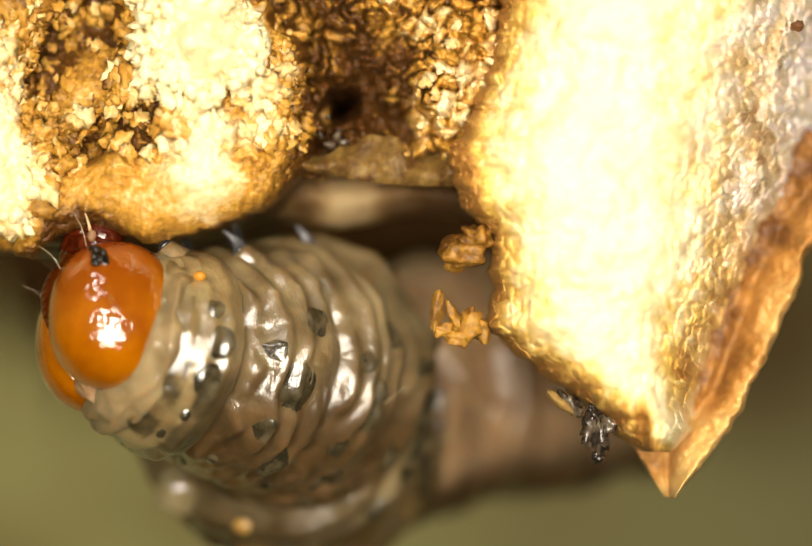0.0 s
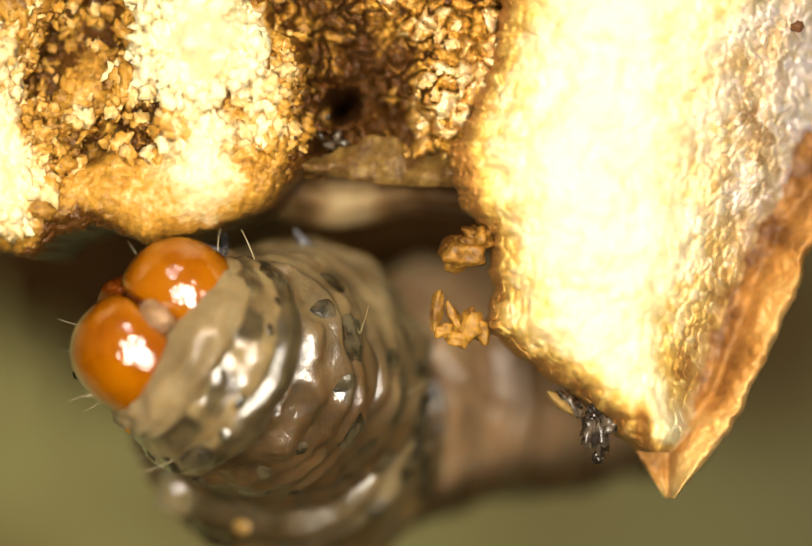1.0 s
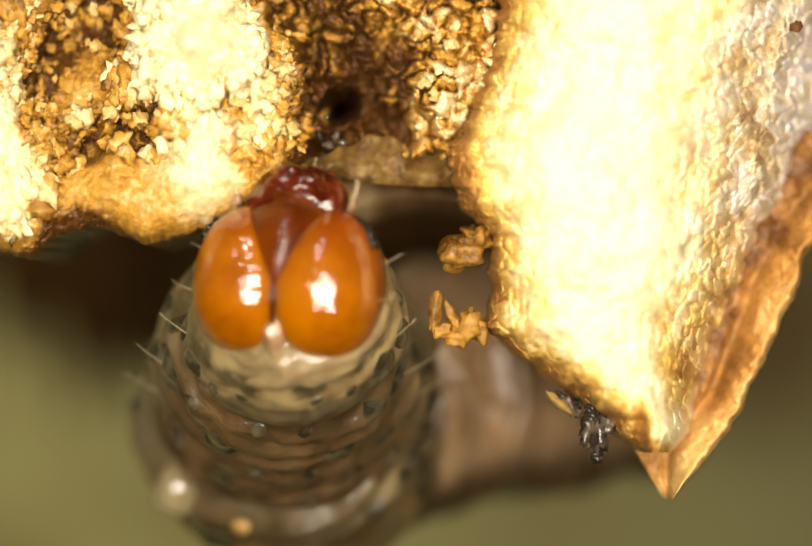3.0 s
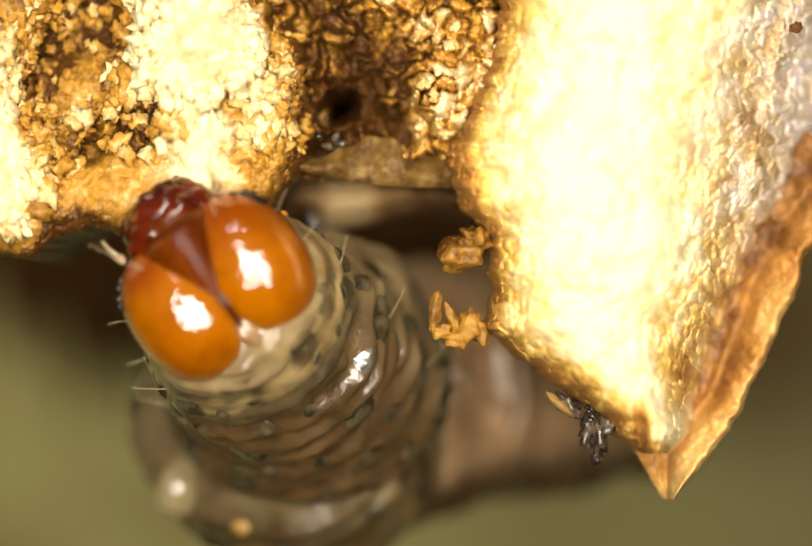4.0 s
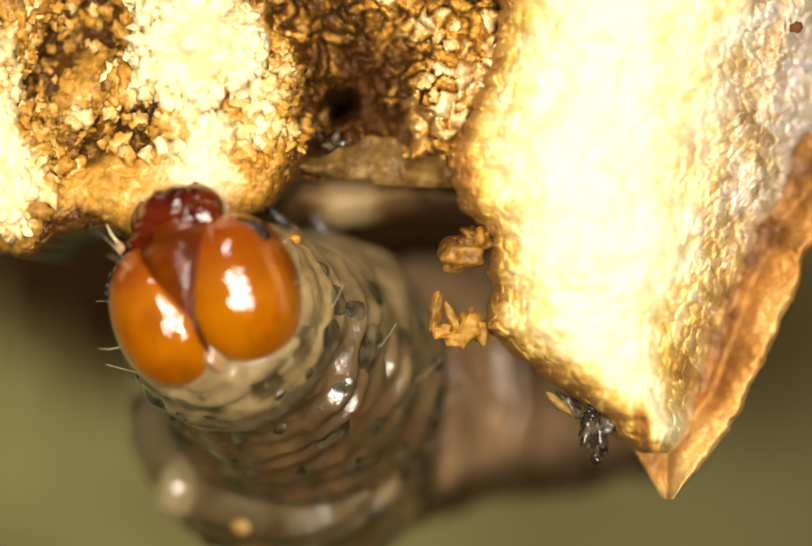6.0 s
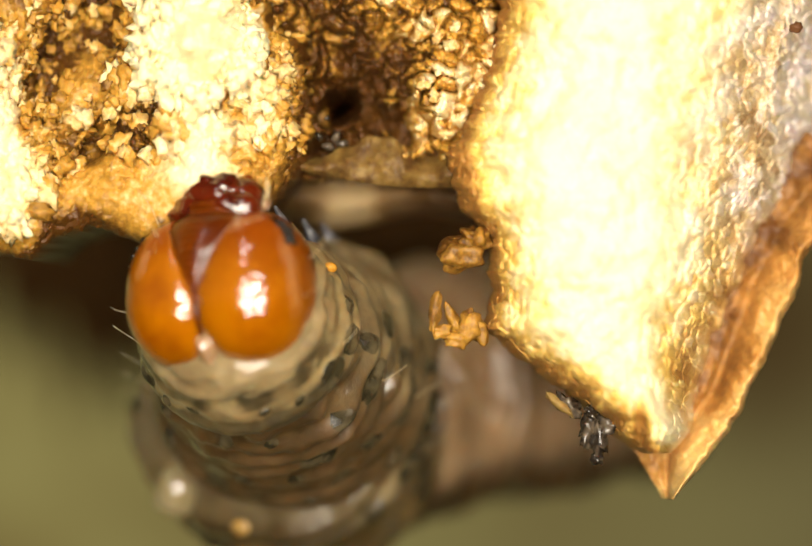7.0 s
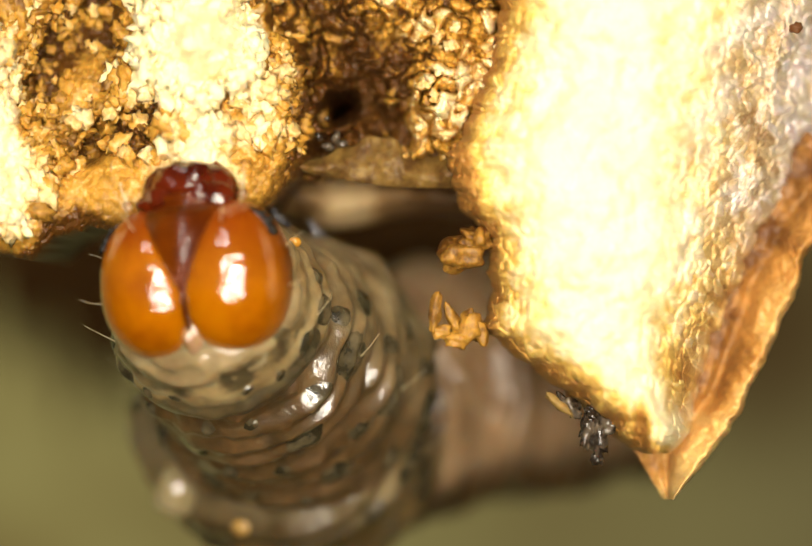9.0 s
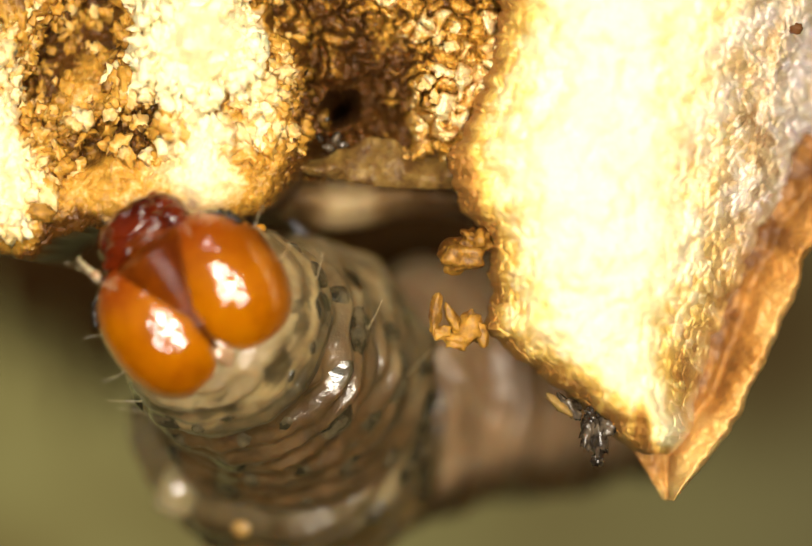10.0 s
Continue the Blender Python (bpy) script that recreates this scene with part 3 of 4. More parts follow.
    iy = np.interp(s, [0, 0.3, 0.6, 0.85, 1.0], [250, 470, 740, 856, 960])
    ox = ox + 8 * rough(s * 900, s * 0, 90, 4, 12.0)
    oy = oy + 6 * rough(s * 900, s * 0, 110, 4, 14.0)
    X, Y = ix + (ox - ix) * u, iy + (oy - iy) * u
    D = 185 - 120 * u ** 1.6 + 30 * np.exp(-((u - 0.45) / 0.12) ** 2) + 16 * rough(X, Y, 60, 5, 13.0) + 12 * rough(X, Y, 22, 3, 15.0) * u + 55 * np.clip((u - 0.88) / 0.12, 0, 1) ** 2 - 60 * s
    # paler rim; the inner strip's shadow is put into the tone
    place(sheet("outer_skin", X, Y, D, M_SKIN, husk, "thin brown outer skin with a curled rim and pointed tip", 26, 0.10 + (0.25 + 0.5 * s) * u ** 2 + 0.4 * s ** 3 + 0.2 * rough(X, Y, 60, 3, 63.0)))
    return husk


def build_crumbs():
    for name, x, y, d, radii, seed in (("crumb", 890, 486, 20, (42, 32, 32), 1.0), ("crumb", 922, 458, 20, (30, 30, 26), 2.0)):
        bm = blob(radii, lump=0.55, scale=1.8, seed=seed, segs=30, rings=22)
        ob = worn(part(name, bm, M_CRUMB, None), 0.0)
        ob.location = at(x, y, d)
        tagged(ob, "small golden brown crumb stuck to the flap's torn edge", "crumb", "crumbs on the husk")
    crumb = new("crumb")
    crumb.location = at(885, 622, 0)
    tagged(crumb, "knobbly amber crumb hanging from the flap's torn edge", "crumb", "crumbs on the husk")
    for x, y, r, t in ((-42, 22, (12, 14, 36), 8), (-10, 12, (12, 14, 30), -25), (24, -6, (24, 22, 34), 20), (-2, -30, (26, 18, 16), 10), (44, -14, (16, 18, 28), -15), (-30, -14, (18, 16, 14), 0)):
        worn(part("flake", blob(r, (x, 0.2 * x, y), (0, t, 0), 0.55, 1.8, 18, 14, x), M_CRUMB, crumb), 0.14)
    frass = new("frass_clump")
    frass.location = at(1146, 822, 0)
    tagged(frass, "blackish clump of droppings at the flap's lower edge", "frass")
    for x, y, r, t in ((-45, 42, (14, 10, 30), -45), (-10, -2, (14, 16, 34), 10), (14, -22, (16, 14, 36), -6), (30, 4, (18, 16, 20), 20), (10, -58, (12, 10, 14), 0), (0, 26, (10, 12, 18), -35)):
        part("pellet", blob(r, (x, 0, y), (0, t, 0), 0.9, 2.0, 16, 12, y), M_DEBRIS, frass)
    worn(part("flake", blob((9, 8, 34), (-62, -6, 44), (0, -50, 0), 0.6, 2.0, 14, 10, 3.0), M_LEAF, frass, "thin olive flake"), 0.45)
    speck = part("crumb", blob((13, 12, 10), lump=0.5, scale=1.8, segs=16, rings=12), M_SKIN, None)
    worn(speck, -0.3)
    speck.location = at(1541, 50, 10)
    tagged(speck, "tiny dark brown speck on the flap's greyish side", "crumb", "crumbs on the husk")
    fibre = part("fibre", spike((0, 0, 22), (2, -4, -18), 2.2, 1.5, (-9, -4, -6), 14), M_DEBRIS, None)
    fibre.location = at(436, 24, -150)
    tagged(fibre, "thin dark bent fibre caught on the bleached pith", "plant fibre")
    lodged = new("frass_clump")
    lodged.location = at(650, 262, 110)
    tagged(lodged, "small shiny blackish droppings lodged under the hole", "frass")
    for x, y, r, t in ((-16, 36, (6, 6, 5), 0), (2, 2, (8, 8, 12), 20), (14, -12, (12, 9, 7), -15), (-14, -18, (13, 9, 7), 10), (-32, 2, (6, 7, 10), -30)):
        part("pellet", blob(r, (x, -0.4 * y, y), (0, t, 0), 0.6, 2.0, 14, 10, y), M_DEBRIS, lodged)


# ---- the caterpillar ----
LOBE = (70.0, 113.0, 126.0, 0.90)      # offset of a lobe from the midline, half width, half depth, fullness
LOBE_TOP, LOBE_LOW, LOBE_Z = 152.0, 141.0, -8.0
FRONS_APEX, FRONS_TOP, FRONS_SLOPE = -34.0, 150.0, 0.46


def lobe_depth(x, z):
    """How far the front of a lobe stands out at x from the midline and height z."""
    c, rx, ry, e = LOBE
    rz = LOBE_TOP if z > LOBE_Z else LOBE_LOW
    left = 1 - abs((x - c) / rx) ** (2 / e) - abs((z - LOBE_Z) / rz) ** (2 / e)
    return ry * max(left, 0.0) ** (e / 2)


def lobe_side(y, z):
    """How far out the flank of a lobe lies at depth y and height z."""
    c, rx, ry, e = LOBE
    rz = LOBE_TOP if z > LOBE_Z else LOBE_LOW
    left = 1 - abs(y / ry) ** (2 / e) - abs((z - LOBE_Z) / rz) ** (2 / e)
    return c + rx * max(left, 0.0) ** (e / 2)


def seam_at(z):
    """Half width of the gap between the lobes: the face plate above, a seam, and a notch at the nape."""
    if z > FRONS_APEX:
        return 3 + (z - FRONS_APEX) * FRONS_SLOPE - 8 * max(0.0, (z - 110) / 40)
    return 3 + 30 * max(0.0, (-82 - z) / 70) ** 1.4


def lobe_mesh(s):
    """One cheek lobe: a full egg, flattened along the seam where it meets its twin and the face plate."""
    bm = bmesh.new()
    bmesh.ops.create_uvsphere(bm, u_segments=88, v_segments=60, radius=1.0)
    c, rx, ry, e = LOBE
    for v in bm.verts:
        n = [math.copysign(abs(q) ** e, q) for q in v.co]
        z = LOBE_Z + n[2] * (LOBE_TOP if n[2] > 0 else LOBE_LOW)
        x, edge, soft = c + rx * n[0], seam_at(z), 9.0
        x = 0.5 * (x + edge + math.sqrt((x - edge) ** 2 + soft * soft))
        k = 1 + 0.012 * noise.noise(v.co * 2.2 + Vector((s, 0, 0)))
        v.co = Vector((s * x, ry * n[1] * k, z)) * U
    return bm


def join(bm, other):
    me = bpy.data.meshes.new("tmp")
    other.to_mesh(me)
    other.free()
    bm.from_mesh(me)
    bpy.data.meshes.remove(me)


def face_mesh():
    """The face plate: a tall triangle sunk a little between the lobes, its cheeks following them."""
    bm = bmesh.new()
    n, rowsn = 20, 96
    grid = []
    for i in range(rowsn + 1):
        z = FRONS_TOP + (FRONS_APEX - 6 - FRONS_TOP) * i / rowsn
        w = max(seam_at(z) + 3, 2.0)
        edge = max(lobe_depth(w, min(z, 128)) - 7, 44)
        line = []
        for j in range(n + 1):
            u = 2 * j / n - 1
            fold = 2.0 * math.cos(2 * math.pi * z / 14.5 + 2.2 * u * u) * max(0.0, 1 - 5 * u * u)
            line.append(bm.verts.new(Vector((u * w, -(edge + 0.42 * w * (1 - u * u) + fold), z)) * U))
        grid.append(line)
    for i in range(rowsn):
        for j in range(n):
            bm.faces.new((grid[i][j], grid[i][j + 1], grid[i + 1][j + 1], grid[i + 1][j]))
    bmesh.ops.solidify(bm, geom=bm.faces[:], thickness=14 * U)
    return bm


def eye_mesh(s):
    """A black patch that follows the cheek, under the simple eyes."""
    bm = bmesh.new()
    n = 14
    grid = []
    for i in range(n + 1):
        line = []
        for j in range(n + 1):
            p, q = 2 * i / n - 1, 2 * j / n - 1
            fit = 1 / max(1.0, math.hypot(p, q)) * (1 + 0.16 * noise.noise(Vector((2.2 * p, 2.2 * q, 3 + s))))
            z, y = 90 + 31 * p * fit, -44 + 15 * q * fit - 8 * p * fit
            lift = 3.0 if math.hypot(p, q) < 0.98 else -3.0
            line.append(bm.verts.new(Vector((s * (lobe_side(y, z) + lift), y - 0.5 * lift, z)) * U))
        grid.append(line)
    for i in range(n):
        for j in range(n):
            bm.faces.new((grid[i][j], grid[i][j + 1], grid[i + 1][j + 1], grid[i + 1][j]))
    return bm


def lens_mesh(s, k):
    """One of the six simple eyes, a dome in the arc on the black patch."""
    a = 0.55 + 0.72 * k
    y, z = -44 + 11 * math.cos(a) - 3 * math.sin(a), 90 - 26 * math.sin(a - 0.6)
    return blob((7, 7, 7.5), (s * (lobe_side(y, z) + 3), y - 2, z), segs=12, rings=8)


def build_head(cat):
    head = part("head", blob((112, 80, 106), (0, 22, 0), lump=0.02), M_FRONS, cat, "round glossy orange head capsule")
    for s in (1, -1):
        part("lobe", lobe_mesh(s), M_HEAD, head, "glossy orange cheek lobe")
        part("eye_patch", eye_mesh(s), M_EYE, head, "black patch round the simple eyes")
        for k in range(6):
            part("eye", lens_mesh(s, k), M_EYE, head, "shiny black simple eye")
        part("mandible", blob((44, 44, 50), (50 * s, -18, 168), (0, -24 * s, 0), 0.08), M_MOUTH, head, "dark red jaw")
        antenna = part("antenna", blob((9, 9, 12), (114 * s, -50, 144), (0, 12 * s, 0), 0.1), M_SOCKET, head, "pale pinkish antenna base")
        part("antenna_tip", spike((114 * s, -52, 152), (120 * s, -64, 190), 4, 1.6, (3 * s, 0, 0)), M_HAIR, antenna, "short pale antenna")
        for p, q, b in (((168, 10, 40), (214, 0, 70), 6), ((178, -10, -30), (222, -40, -22), -5), ((110, -60, 120), (140, -100, 190), 6), ((84, -106, 84), (104, -150, 120), 4)):
            part("bristle", spike((p[0] * s, p[1], p[2]), (q[0] * s, q[1], q[2]), 1.0, 0.4, (0, b, b)), M_HAIR, head, "fine pale bristle")
        part("suture", spike((seam_at(FRONS_APEX) * s * 0.4, -lobe_depth(6, FRONS_APEX) - 1, FRONS_APEX), (s * seam_at(96) + 2 * s, -lobe_depth(seam_at(96), 96) + 3, 96), 2.2, 2.6, (0, -8, 0), 12), M_EDGE, head, "thin dark seam beside the face plate")
    part("face_plate", face_mesh(), M_FRONS, head, "reddish triangular face plate")
    part("suture", spike((0, -lobe_depth(3, FRONS_APEX) + 3, FRONS_APEX), (0, -lobe_depth(3, -104) + 4, -104), 3, 4.5, (0, -9, 0), 12), M_EDGE, head, "dark seam between the lobes")
    part("nape", blob((26, 34, 46), (0, -30, -112), (30, 0, 0), 0.25, 2.0), M_SOCKET, head, "pale moist skin in the notch of the nape")
    part("clypeus", blob((97, 60, 40), (0, -28, 140), (-12, 0, 0), 0.14, 2.6, 40, 28, 0.4, 0.85), M_MOUTH, head, "dark red plate above the jaws")
    part("labrum", blob((60, 48, 44), (0, -40, 174), (-10, 0, 0), 0.2, 2.8, 40, 28, 1.4, 0.85), M_MOUTH, head, "dark red glossy upper lip")
    for s in (1, -1):
        part("bristle", spike((30 * s, -60, 192), (38 * s, -76, 226), 1.3, 0.5), M_HAIR, head, "fine pale bristle")
        part("palp", spike((64 * s, -6, 186), (56 * s, -30, 214), 12, 5, (6 * s, 0, 0), 8, 8), M_FRONS, head, "small reddish feeler beside the jaws")
    return head


def ring_swell(a, s, radius, half, seed, folds, taper, lump, rise=0.075):
    """How far the skin of a ring stands out at the angle a (radians) and s along it, as a share of its radius."""
    p = Vector((math.cos(a), s * half / radius, math.sin(a)))
    q = p * 1.7 + Vector((seed, 0, -seed))
    sway = noise.noise(q)
    fold = 0.5 + 0.5 * math.cos(folds * math.pi * s + 3.6 * sway + 1.2 * noise.noise(q * 2.6))
    k = (0.68 + 0.32 * (1 - abs(s) ** 3.4)) * (1 + taper * s)
    return k + rise * fold * (0.6 + noise.noise(q * 1.3 + Vector((9, 0, 0)))) + lump * noise.fractal(q * 1.6, 1.0, 2.0, 3) + 0.02 * noise.noise(p * 7.0 + Vector((seed, 0, 0))) 


def ring_mesh(radius, half, seed, folds=4, taper=0.0, lump=0.05, rise=0.075):
    """One body ring: a fleshy barrel along y with uneven folds, closed at both ends."""
    n, m = 110, 64
    V = []
    for i in range(m):
        s = 2 * i / (m - 1) - 1
        for j in range(n):
            a = 2 * math.pi * j / n
            k = ring_swell(a, s, radius, half, seed, folds, taper, lump, rise)
            V.append(Vector((math.cos(a) * k * radius, s * half, math.sin(a) * k * radius * 0.96)) * U)
    faces = grid_faces(m, n, True)
    V += [Vector((0, -half, 0)) * U, Vector((0, half, 0)) * U]
    for j in range(n):
        k = (j + 1) % n
        faces.append((j, len(V) - 2, k))
        faces.append(((m - 1) * n + k, len(V) - 1, (m - 1) * n + j))
    return V, faces


def on_ring(radius, a, y):
    """A spot on a ring: a degrees round from the back line (0 = back, 180 = belly)."""
    return Vector((math.sin(radians(a)) * radius, y, -math.cos(radians(a)) * radius * 0.96))


def spot_mesh(radius, half, seed, folds, taper, lump, rise, a, y, w, h):
    """A thin dark plate that lies on a ring's skin: a degrees round from the back line, y along it, w and h its half sizes."""
    rings, n = 6, 26
    V = []
    for i in range(rings + 1):
        for j in range(n):
            t = 2 * math.pi * j / n
            edge = 1 + 0.28 * noise.noise(Vector((1.3 * math.cos(t) + a, 1.3 * math.sin(t), seed)))
            f = max(i, 0.05) / rings * edge
            ang, s = radians(a - 90) + w * f * math.cos(t) / radius, y + h * f * math.sin(t) / half
            out = ring_swell(ang, s, radius, half, seed, folds, taper, lump, rise) * radius
            out += 6.5 * (1 - (i / rings) ** 2) - 1.5
            V.append(Vector((math.cos(ang) * out, s * half, math.sin(ang) * out * 0.96)) * U)
    return V, grid_faces(rings + 1, n, True) + [tuple(range(n - 1, -1, -1))]


# radius, half length, place along the thorax curve (None: it rests), material
RINGS = [("prothorax", 204, 108, 0.05, 0.20), ("thorax_ring", 238, 124, 0.42, 0.13), ("thorax_ring", 272, 122, 0.73, 0.02), ("body_ring", 296, 128, 0.98, 0.0)]
REST = [(545, 800, 520, 318), (600, 830, 680, 320), (720, 770, 830, 300), (850, 738, 960, 305), (980, 730, 1080, 305), (1110, 724, 1170, 290), (1240, 715, 1240, 275)]


def furnish_ring(seg, radius, half, k, seed, taper):
    spots = ((30, 0.2, 40, 26), (-30, 0.2, 40, 26), (74, -0.05, 50, 34), (-74, -0.05, 50, 34), (12, -0.5, 16, 10), (-12, -0.5, 16, 10), (50, -0.35, 26, 17), (-50, -0.35, 26, 17), (108, 0.25, 30, 22), (-108, 0.25, 30, 22), (92, -0.5, 22, 16), (-92, -0.5, 22, 16))
    if k == 0:
        spots = ((21, 0.08, 13, 9), (-21, 0.08, 13, 9), (40, 0.2, 12, 9), (-40, 0.2, 12, 9), (62, 0.25, 34, 24), (-62, 0.25, 34, 24), (84, 0.3, 30, 26), (-84, 0.3, 30, 26), (102, 0.15, 20, 16), (-102, 0.15, 20, 16))
    folds, lump, rise = (5, 0.03, 0.03) if k == 0 else (5, 0.045, 0.072) if k < 4 else (5, 0.05, 0.075)
    for a, y, w, h in spots:
        V, F = spot_mesh(radius, half, seed, folds, taper, lump, rise, a, y, w * 1.2, h * 1.2)
        mesh_object("spot", V, F, M_SPOT, seg, "glossy dark olive plate")
    for a in (74, -74):
        p = on_ring(radius * 0.97, a, 0.2 * half)
        q = on_ring(radius * 1.25, a + (10 if a > 0 else -10), -0.3 * half)
        part("bristle", spike(p, q, 1.3, 0.5, (0, 6, 0)), M_HAIR, seg, "fine pale bristle")
    for a in (98, -98):
        if k in (0, 3, 4, 5):
            p = on_ring(radius * 0.99, a * (1.27 if k == 0 else 1), (-0.05 if k == 0 else 0.3) * half)
            part("spiracle", blob((13, 13, 10), p, segs=16, rings=10), M_SPIR, seg, "amber breathing pore")


def build_caterpillar():
    cat = new("caterpillar")
    cat.location = at(620, 980, 600)
    tagged(cat, "orange-headed caterpillar with a greyish translucent body, gnawing the husk", "caterpillar")
    head = build_head(cat)
    moving = []
    for k, (name, radius, half, s, taper) in enumerate(RINGS):
        V, F = ring_mesh(radius, half, 3.1 * k, 5, taper, 0.03 if k == 0 else 0.045, 0.03 if k == 0 else 0.072)
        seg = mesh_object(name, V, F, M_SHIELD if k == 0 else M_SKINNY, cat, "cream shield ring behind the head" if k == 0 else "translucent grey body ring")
        furnish_ring(seg, radius, half, k, 3.1 * k, taper)
        if k < 3:
            for side in (1, -1):
                a = on_ring(radius * 0.9, 180 - 24 * side, -0.1 * half)
                b = on_ring(radius * 1.0, 180 - 20 * side, -0.35 * half)
                leg = part("leg", spike(a, b, 34, 20, n=6, sides=10), M_SKINNY, seg, "stubby grey leg")
                c = on_ring(radius * 1.13, 180 - 14 * side, -0.6 * half)
                part("claw", spike(b, c, 19, 3, (0, 12, 0), 8, 8), M_CLAW, leg, "shiny grey-black claw")
        moving.append((seg, s))
    V, F = ring_mesh(184, 50, 51.0, 3, 0.10, 0.05, 0.05)
    moving.append((mesh_object("collar", V, F, M_COLLAR, cat, "smooth cream fold of skin hugging the head"), -0.05))
    for k, (x, y, d, radius) in enumerate(REST):
        V, F = ring_mesh(radius, 120, 20 + 2.3 * k, 5, -0.02)
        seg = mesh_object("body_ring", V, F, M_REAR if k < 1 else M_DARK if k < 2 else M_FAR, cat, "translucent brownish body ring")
        if k < 2:
            furnish_ring(seg, radius, 120, k + 4, 20 + 2.3 * k, -0.02)
        if k == 0:
            part("spiracle", blob((30, 24, 24), on_ring(radius * 0.85, -5, -88), segs=16, rings=10), M_PORE, seg, "amber breathing pore")
            # added pale bulge that stands in for a soft glint on this ring
            part("glint_bulge", blob((58, 60, 74), on_ring(radius * 0.80, -44, -86), (0, 40, 0), lump=0.2), M_GLINT, seg, "pale bulge standing in for a soft glint on the skin")
        a = at(*REST[max(k - 1, 0)][:3])
        b = at(*REST[min(k + 1, len(REST) - 1)][:3])
        y_ax = (b - a).normalized()
        z_ax = (Vector((0, 0, 1)) - y_ax * y_ax.z).normalized()
        R = Matrix((y_ax.cross(z_ax), y_ax, z_ax)).transposed()
        seg.matrix_basis = Matrix.Translation(at(x, y, d) - cat.location) @ R.to_4x4()
    return cat, head, moving


build_backdrop()
build_husk()
build_crumbs()
caterpillar, cat_head, cat_rings = build_caterpillar()


# ---- the caterpillar's gnawing and swaying ----
def facing(x, y, d, roll, yaw, pitch):
    """Head pose: place in the plan, lean in the plan, turn to the side, nod."""
    return Matrix.Translation(at(x, y, d)) @ pose(0, 0, 0, 0, roll, 0) @ pose(0, 0, 0, 0, 0, yaw) @ pose(0, 0, 0, pitch, 0, 0)


def ring_pose(m, s, sway):
    """Pose of the body ring at s along the curve from the neck (0) to the resting body (1)."""
    r = m.to_3x3()
    a = m @ (Vector((0, 64, -32)) * U)
    b = at(560 + sway, 728 - 0.3 * sway, 420)
    da = (r @ Vector((0, 0.92, -0.39)))
    da = da + (b - a).normalized() * 1.1
    da.y = max(da.y, 0.5)
    da.normalize()
    db = Vector((0.12, 0.93, -0.30)).normalized()
    reach = (b - a).length * 1.0
    da, db2 = da * reach, db * reach
    h = (2 * s ** 3 - 3 * s ** 2 + 1, s ** 3 - 2 * s ** 2 + s, -2 * s ** 3 + 3 * s ** 2, s ** 3 - s ** 2)
    g = (6 * s * s - 6 * s, 3 * s * s - 4 * s + 1, -6 * s * s + 6 * s, 3 * s * s - 2 * s)
    p = a * h[0] + da * h[1] + b * h[2] + db2 * h[3]
    y_ax = (a * g[0] + da * g[1] + b * g[2] + db2 * g[3]).normalized()
    belly = (r @ Vector((0, 0.39, 0.92))).lerp(Vector((0, 0, 1)), s)
    z_ax = (belly - y_ax * belly.dot(y_ax)).normalized()
    R = Matrix((y_ax.cross(z_ax), y_ax, z_ax)).transposed()
    return Matrix.Translation(p) @ R.to_4x4()


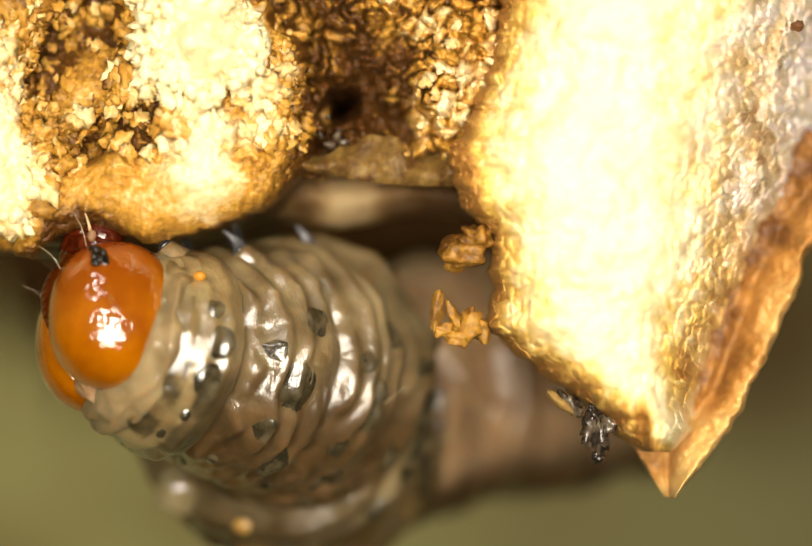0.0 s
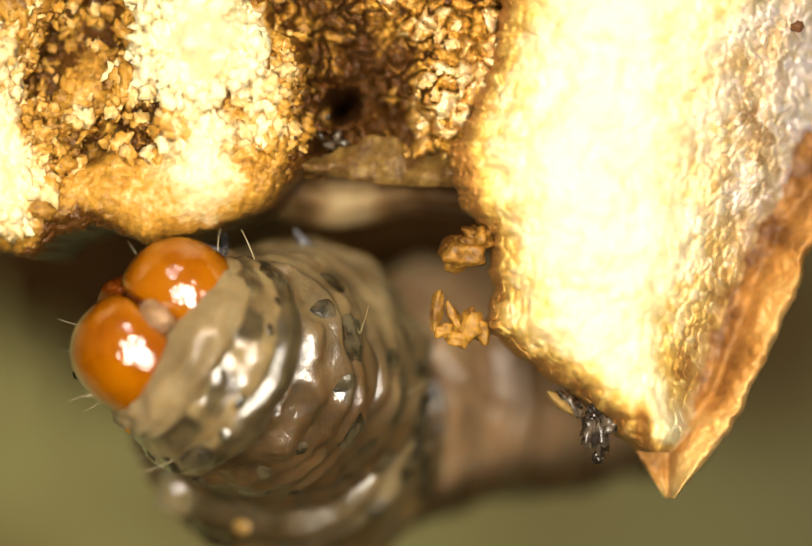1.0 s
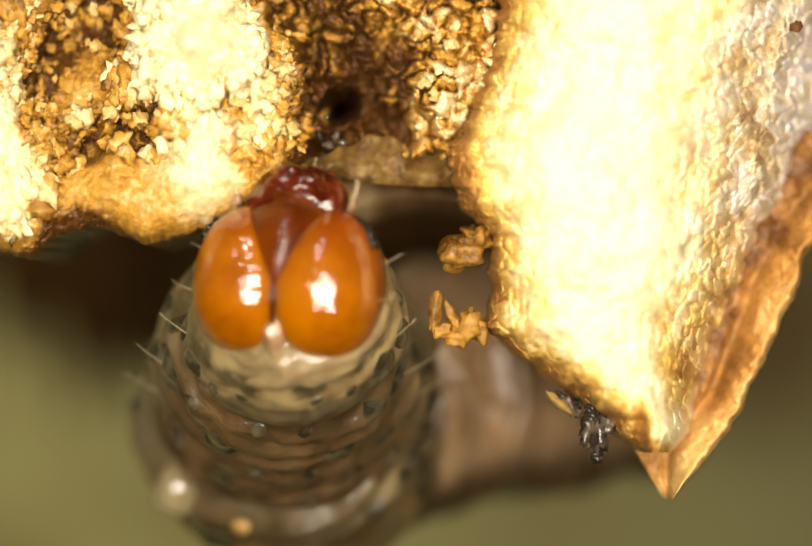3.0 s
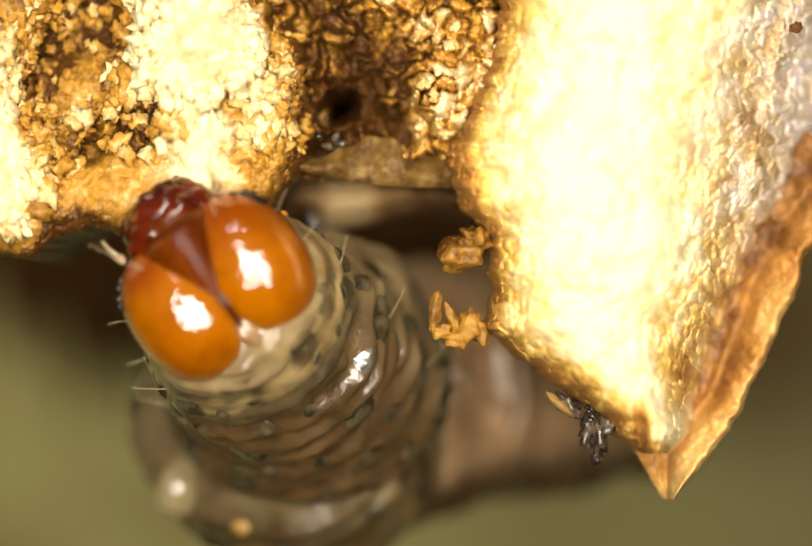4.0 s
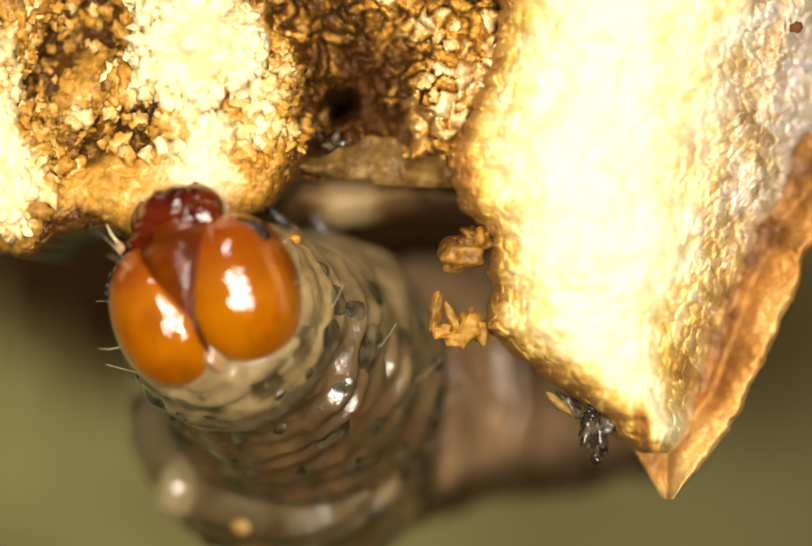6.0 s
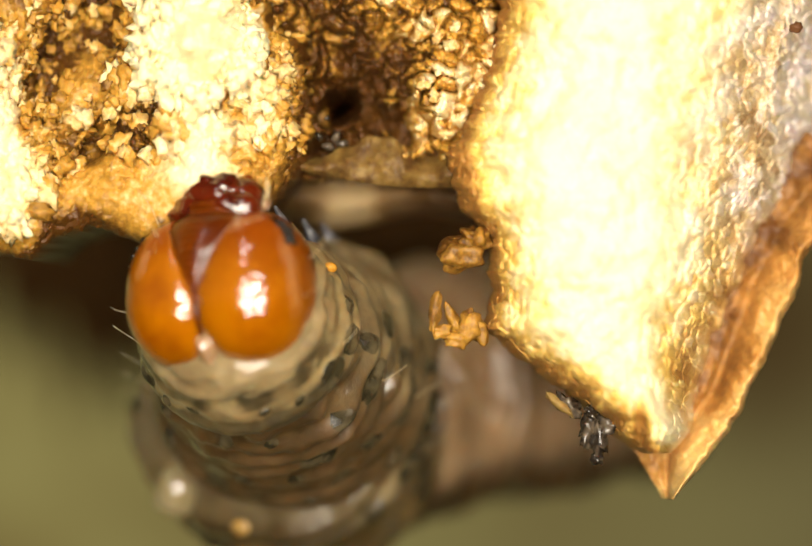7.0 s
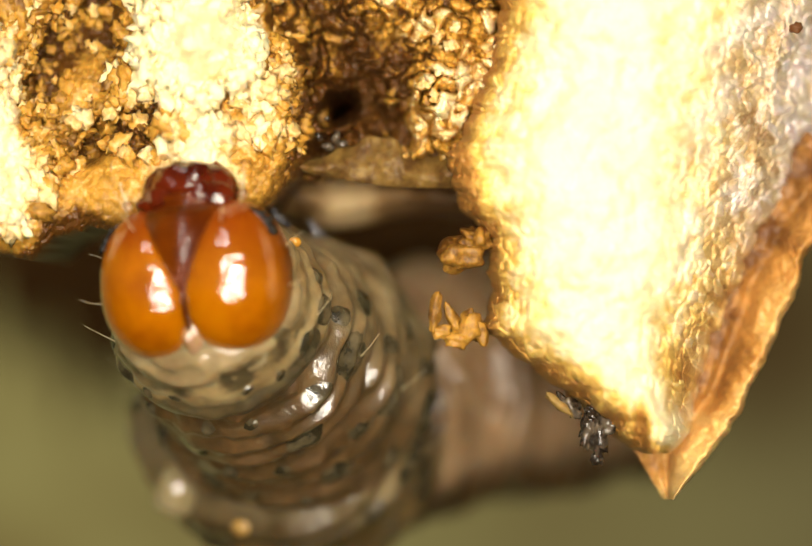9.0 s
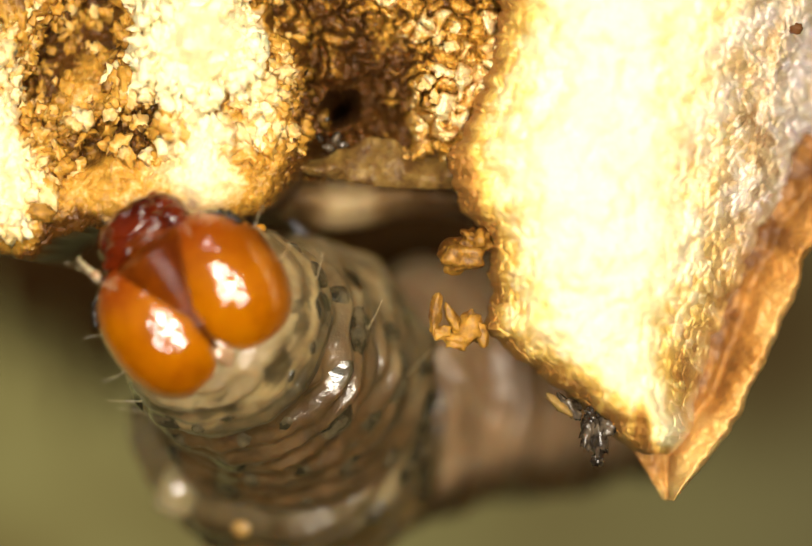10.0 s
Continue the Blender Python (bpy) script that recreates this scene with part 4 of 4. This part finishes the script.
def motions():
    rows = [
        (0.0, facing(208, 632, 50, -48, -60, -47)),
        (0.2, facing(201, 631, 50, -45, -56, -44)),
        (0.4, facing(206, 640, 50, -65, -50, -46)),
        (0.6, facing(188, 618, 44, -58, -29, -56)),
        (0.8, facing(256, 636, 12, -54, -3, -70)),
        (1.0, facing(308, 632, -5, -50, 13, -79)),
        (1.2, facing(328, 614, -20, -42, 10, -74)),
        (1.4, facing(363, 612, -41, -68, 26, -62)),
        (1.5, facing(404, 602, -58, -66, 37, -61)),
        (1.6, facing(459, 574, -70, -65, 40, -57)),
        (1.7, facing(494, 560, -70, -63, 42, -55)),
        (1.8, facing(534, 551, -70, -57, 43, -52)),
        (1.9, facing(571, 544, -70, -38, 45, -51)),
        (2.0, facing(605, 564, -70, -25, 46, -38)),
        (2.2, facing(622, 557, -70, -15, 42, -31)),
        (2.4, facing(657, 533, -70, 5, 46, -27)),
        (2.5, facing(642, 543, -70, 19, 51, -36)),
        (2.6, facing(627, 530, -70, 19, 38, -26)),
        (2.7, facing(621, 528, -70, 19, 10, -23)),
        (3.8, facing(366, 612, -52, -53, -24, -17)),
        (4.0, facing(424, 549, -70, -37, -1, -10)),
        (4.2, facing(452, 592, -70, -35, -34, -37)),
        (4.4, facing(437, 618, -70, -49, -48, -57)),
        (4.6, facing(406, 642, -70, -43, -48, -50)),
        (4.8, facing(357, 667, -27, -38, -50, -52)),
        (5.0, facing(264, 664, 50, -56, -57, -55)),
        (5.2, facing(251, 656, 50, -37, -52, -51)),
        (5.3, facing(275, 656, 50, -36, -50, -47)),
        (5.4, facing(420, 635, -70, -35, -17, -19)),
        (5.5, facing(452, 587, -70, -18, -2, 2)),
        (5.7, facing(381, 576, -63, -25, -18, -7)),
        (6.8, facing(487, 568, -70, 3, 5, -6)),
        (7.0, facing(432, 558, -70, -6, -23, -18)),
        (7.1, facing(424, 585, -70, -18, -39, -35)),
        (7.2, facing(407, 608, -70, -29, -45, -44)),
        (7.3, facing(361, 635, -31, -44, -49, -52)),
        (7.4, facing(308, 649, 22, -61, -60, -51)),
        (7.6, facing(206, 635, 50, -45, -56, -46)),
        (7.8, facing(207, 636, 50, -43, -51, -40)),
        (8.0, facing(200, 632, 50, -50, -55, -51)),
        (8.2, facing(217, 644, 50, -47, -40, -41)),
        (8.3, facing(275, 648, 11, -38, -23, -35)),
        (8.4, facing(303, 650, -2, -40, -17, -50)),
        (8.5, facing(374, 635, -62, -50, -4, -42)),
        (8.6, facing(464, 580, -70, -41, 9, -30)),
        (8.7, facing(476, 570, -70, -17, 12, -25)),
        (8.8, facing(465, 550, -70, -5, 1, -5)),
        (9.0, facing(384, 535, -66, -6, -11, -9)),
        (9.1, facing(397, 558, -68, -16, -21, -18)),
        (9.2, facing(409, 579, -70, -20, -36, -37)),
        (9.3, facing(403, 595, -70, -27, -39, -39)),
        (9.5, facing(306, 649, 24, -59, -54, -51)),
        (9.7, facing(235, 635, 50, -48, -49, -48)),
        (9.8, facing(273, 612, 27, -55, -37, -23)),
        (9.9, facing(324, 609, -40, -44, -18, -11)),
        (10.0, facing(376, 579, -67, -36, -4, -7)),
    ]
    home = Matrix.Translation(-caterpillar.location)
    walk(cat_head, [(t, home @ m) for t, m in rows])
    for ring, s in cat_rings:
        walk(ring, [(t, home @ ring_pose(m, s, float(np.interp(t, [0, 2, 3.8, 4.6, 5.1, 5.6, 7.2, 10], [5, -20, 30, 55, 65, 35, 10, 5])))) for t, m in rows])


motions()
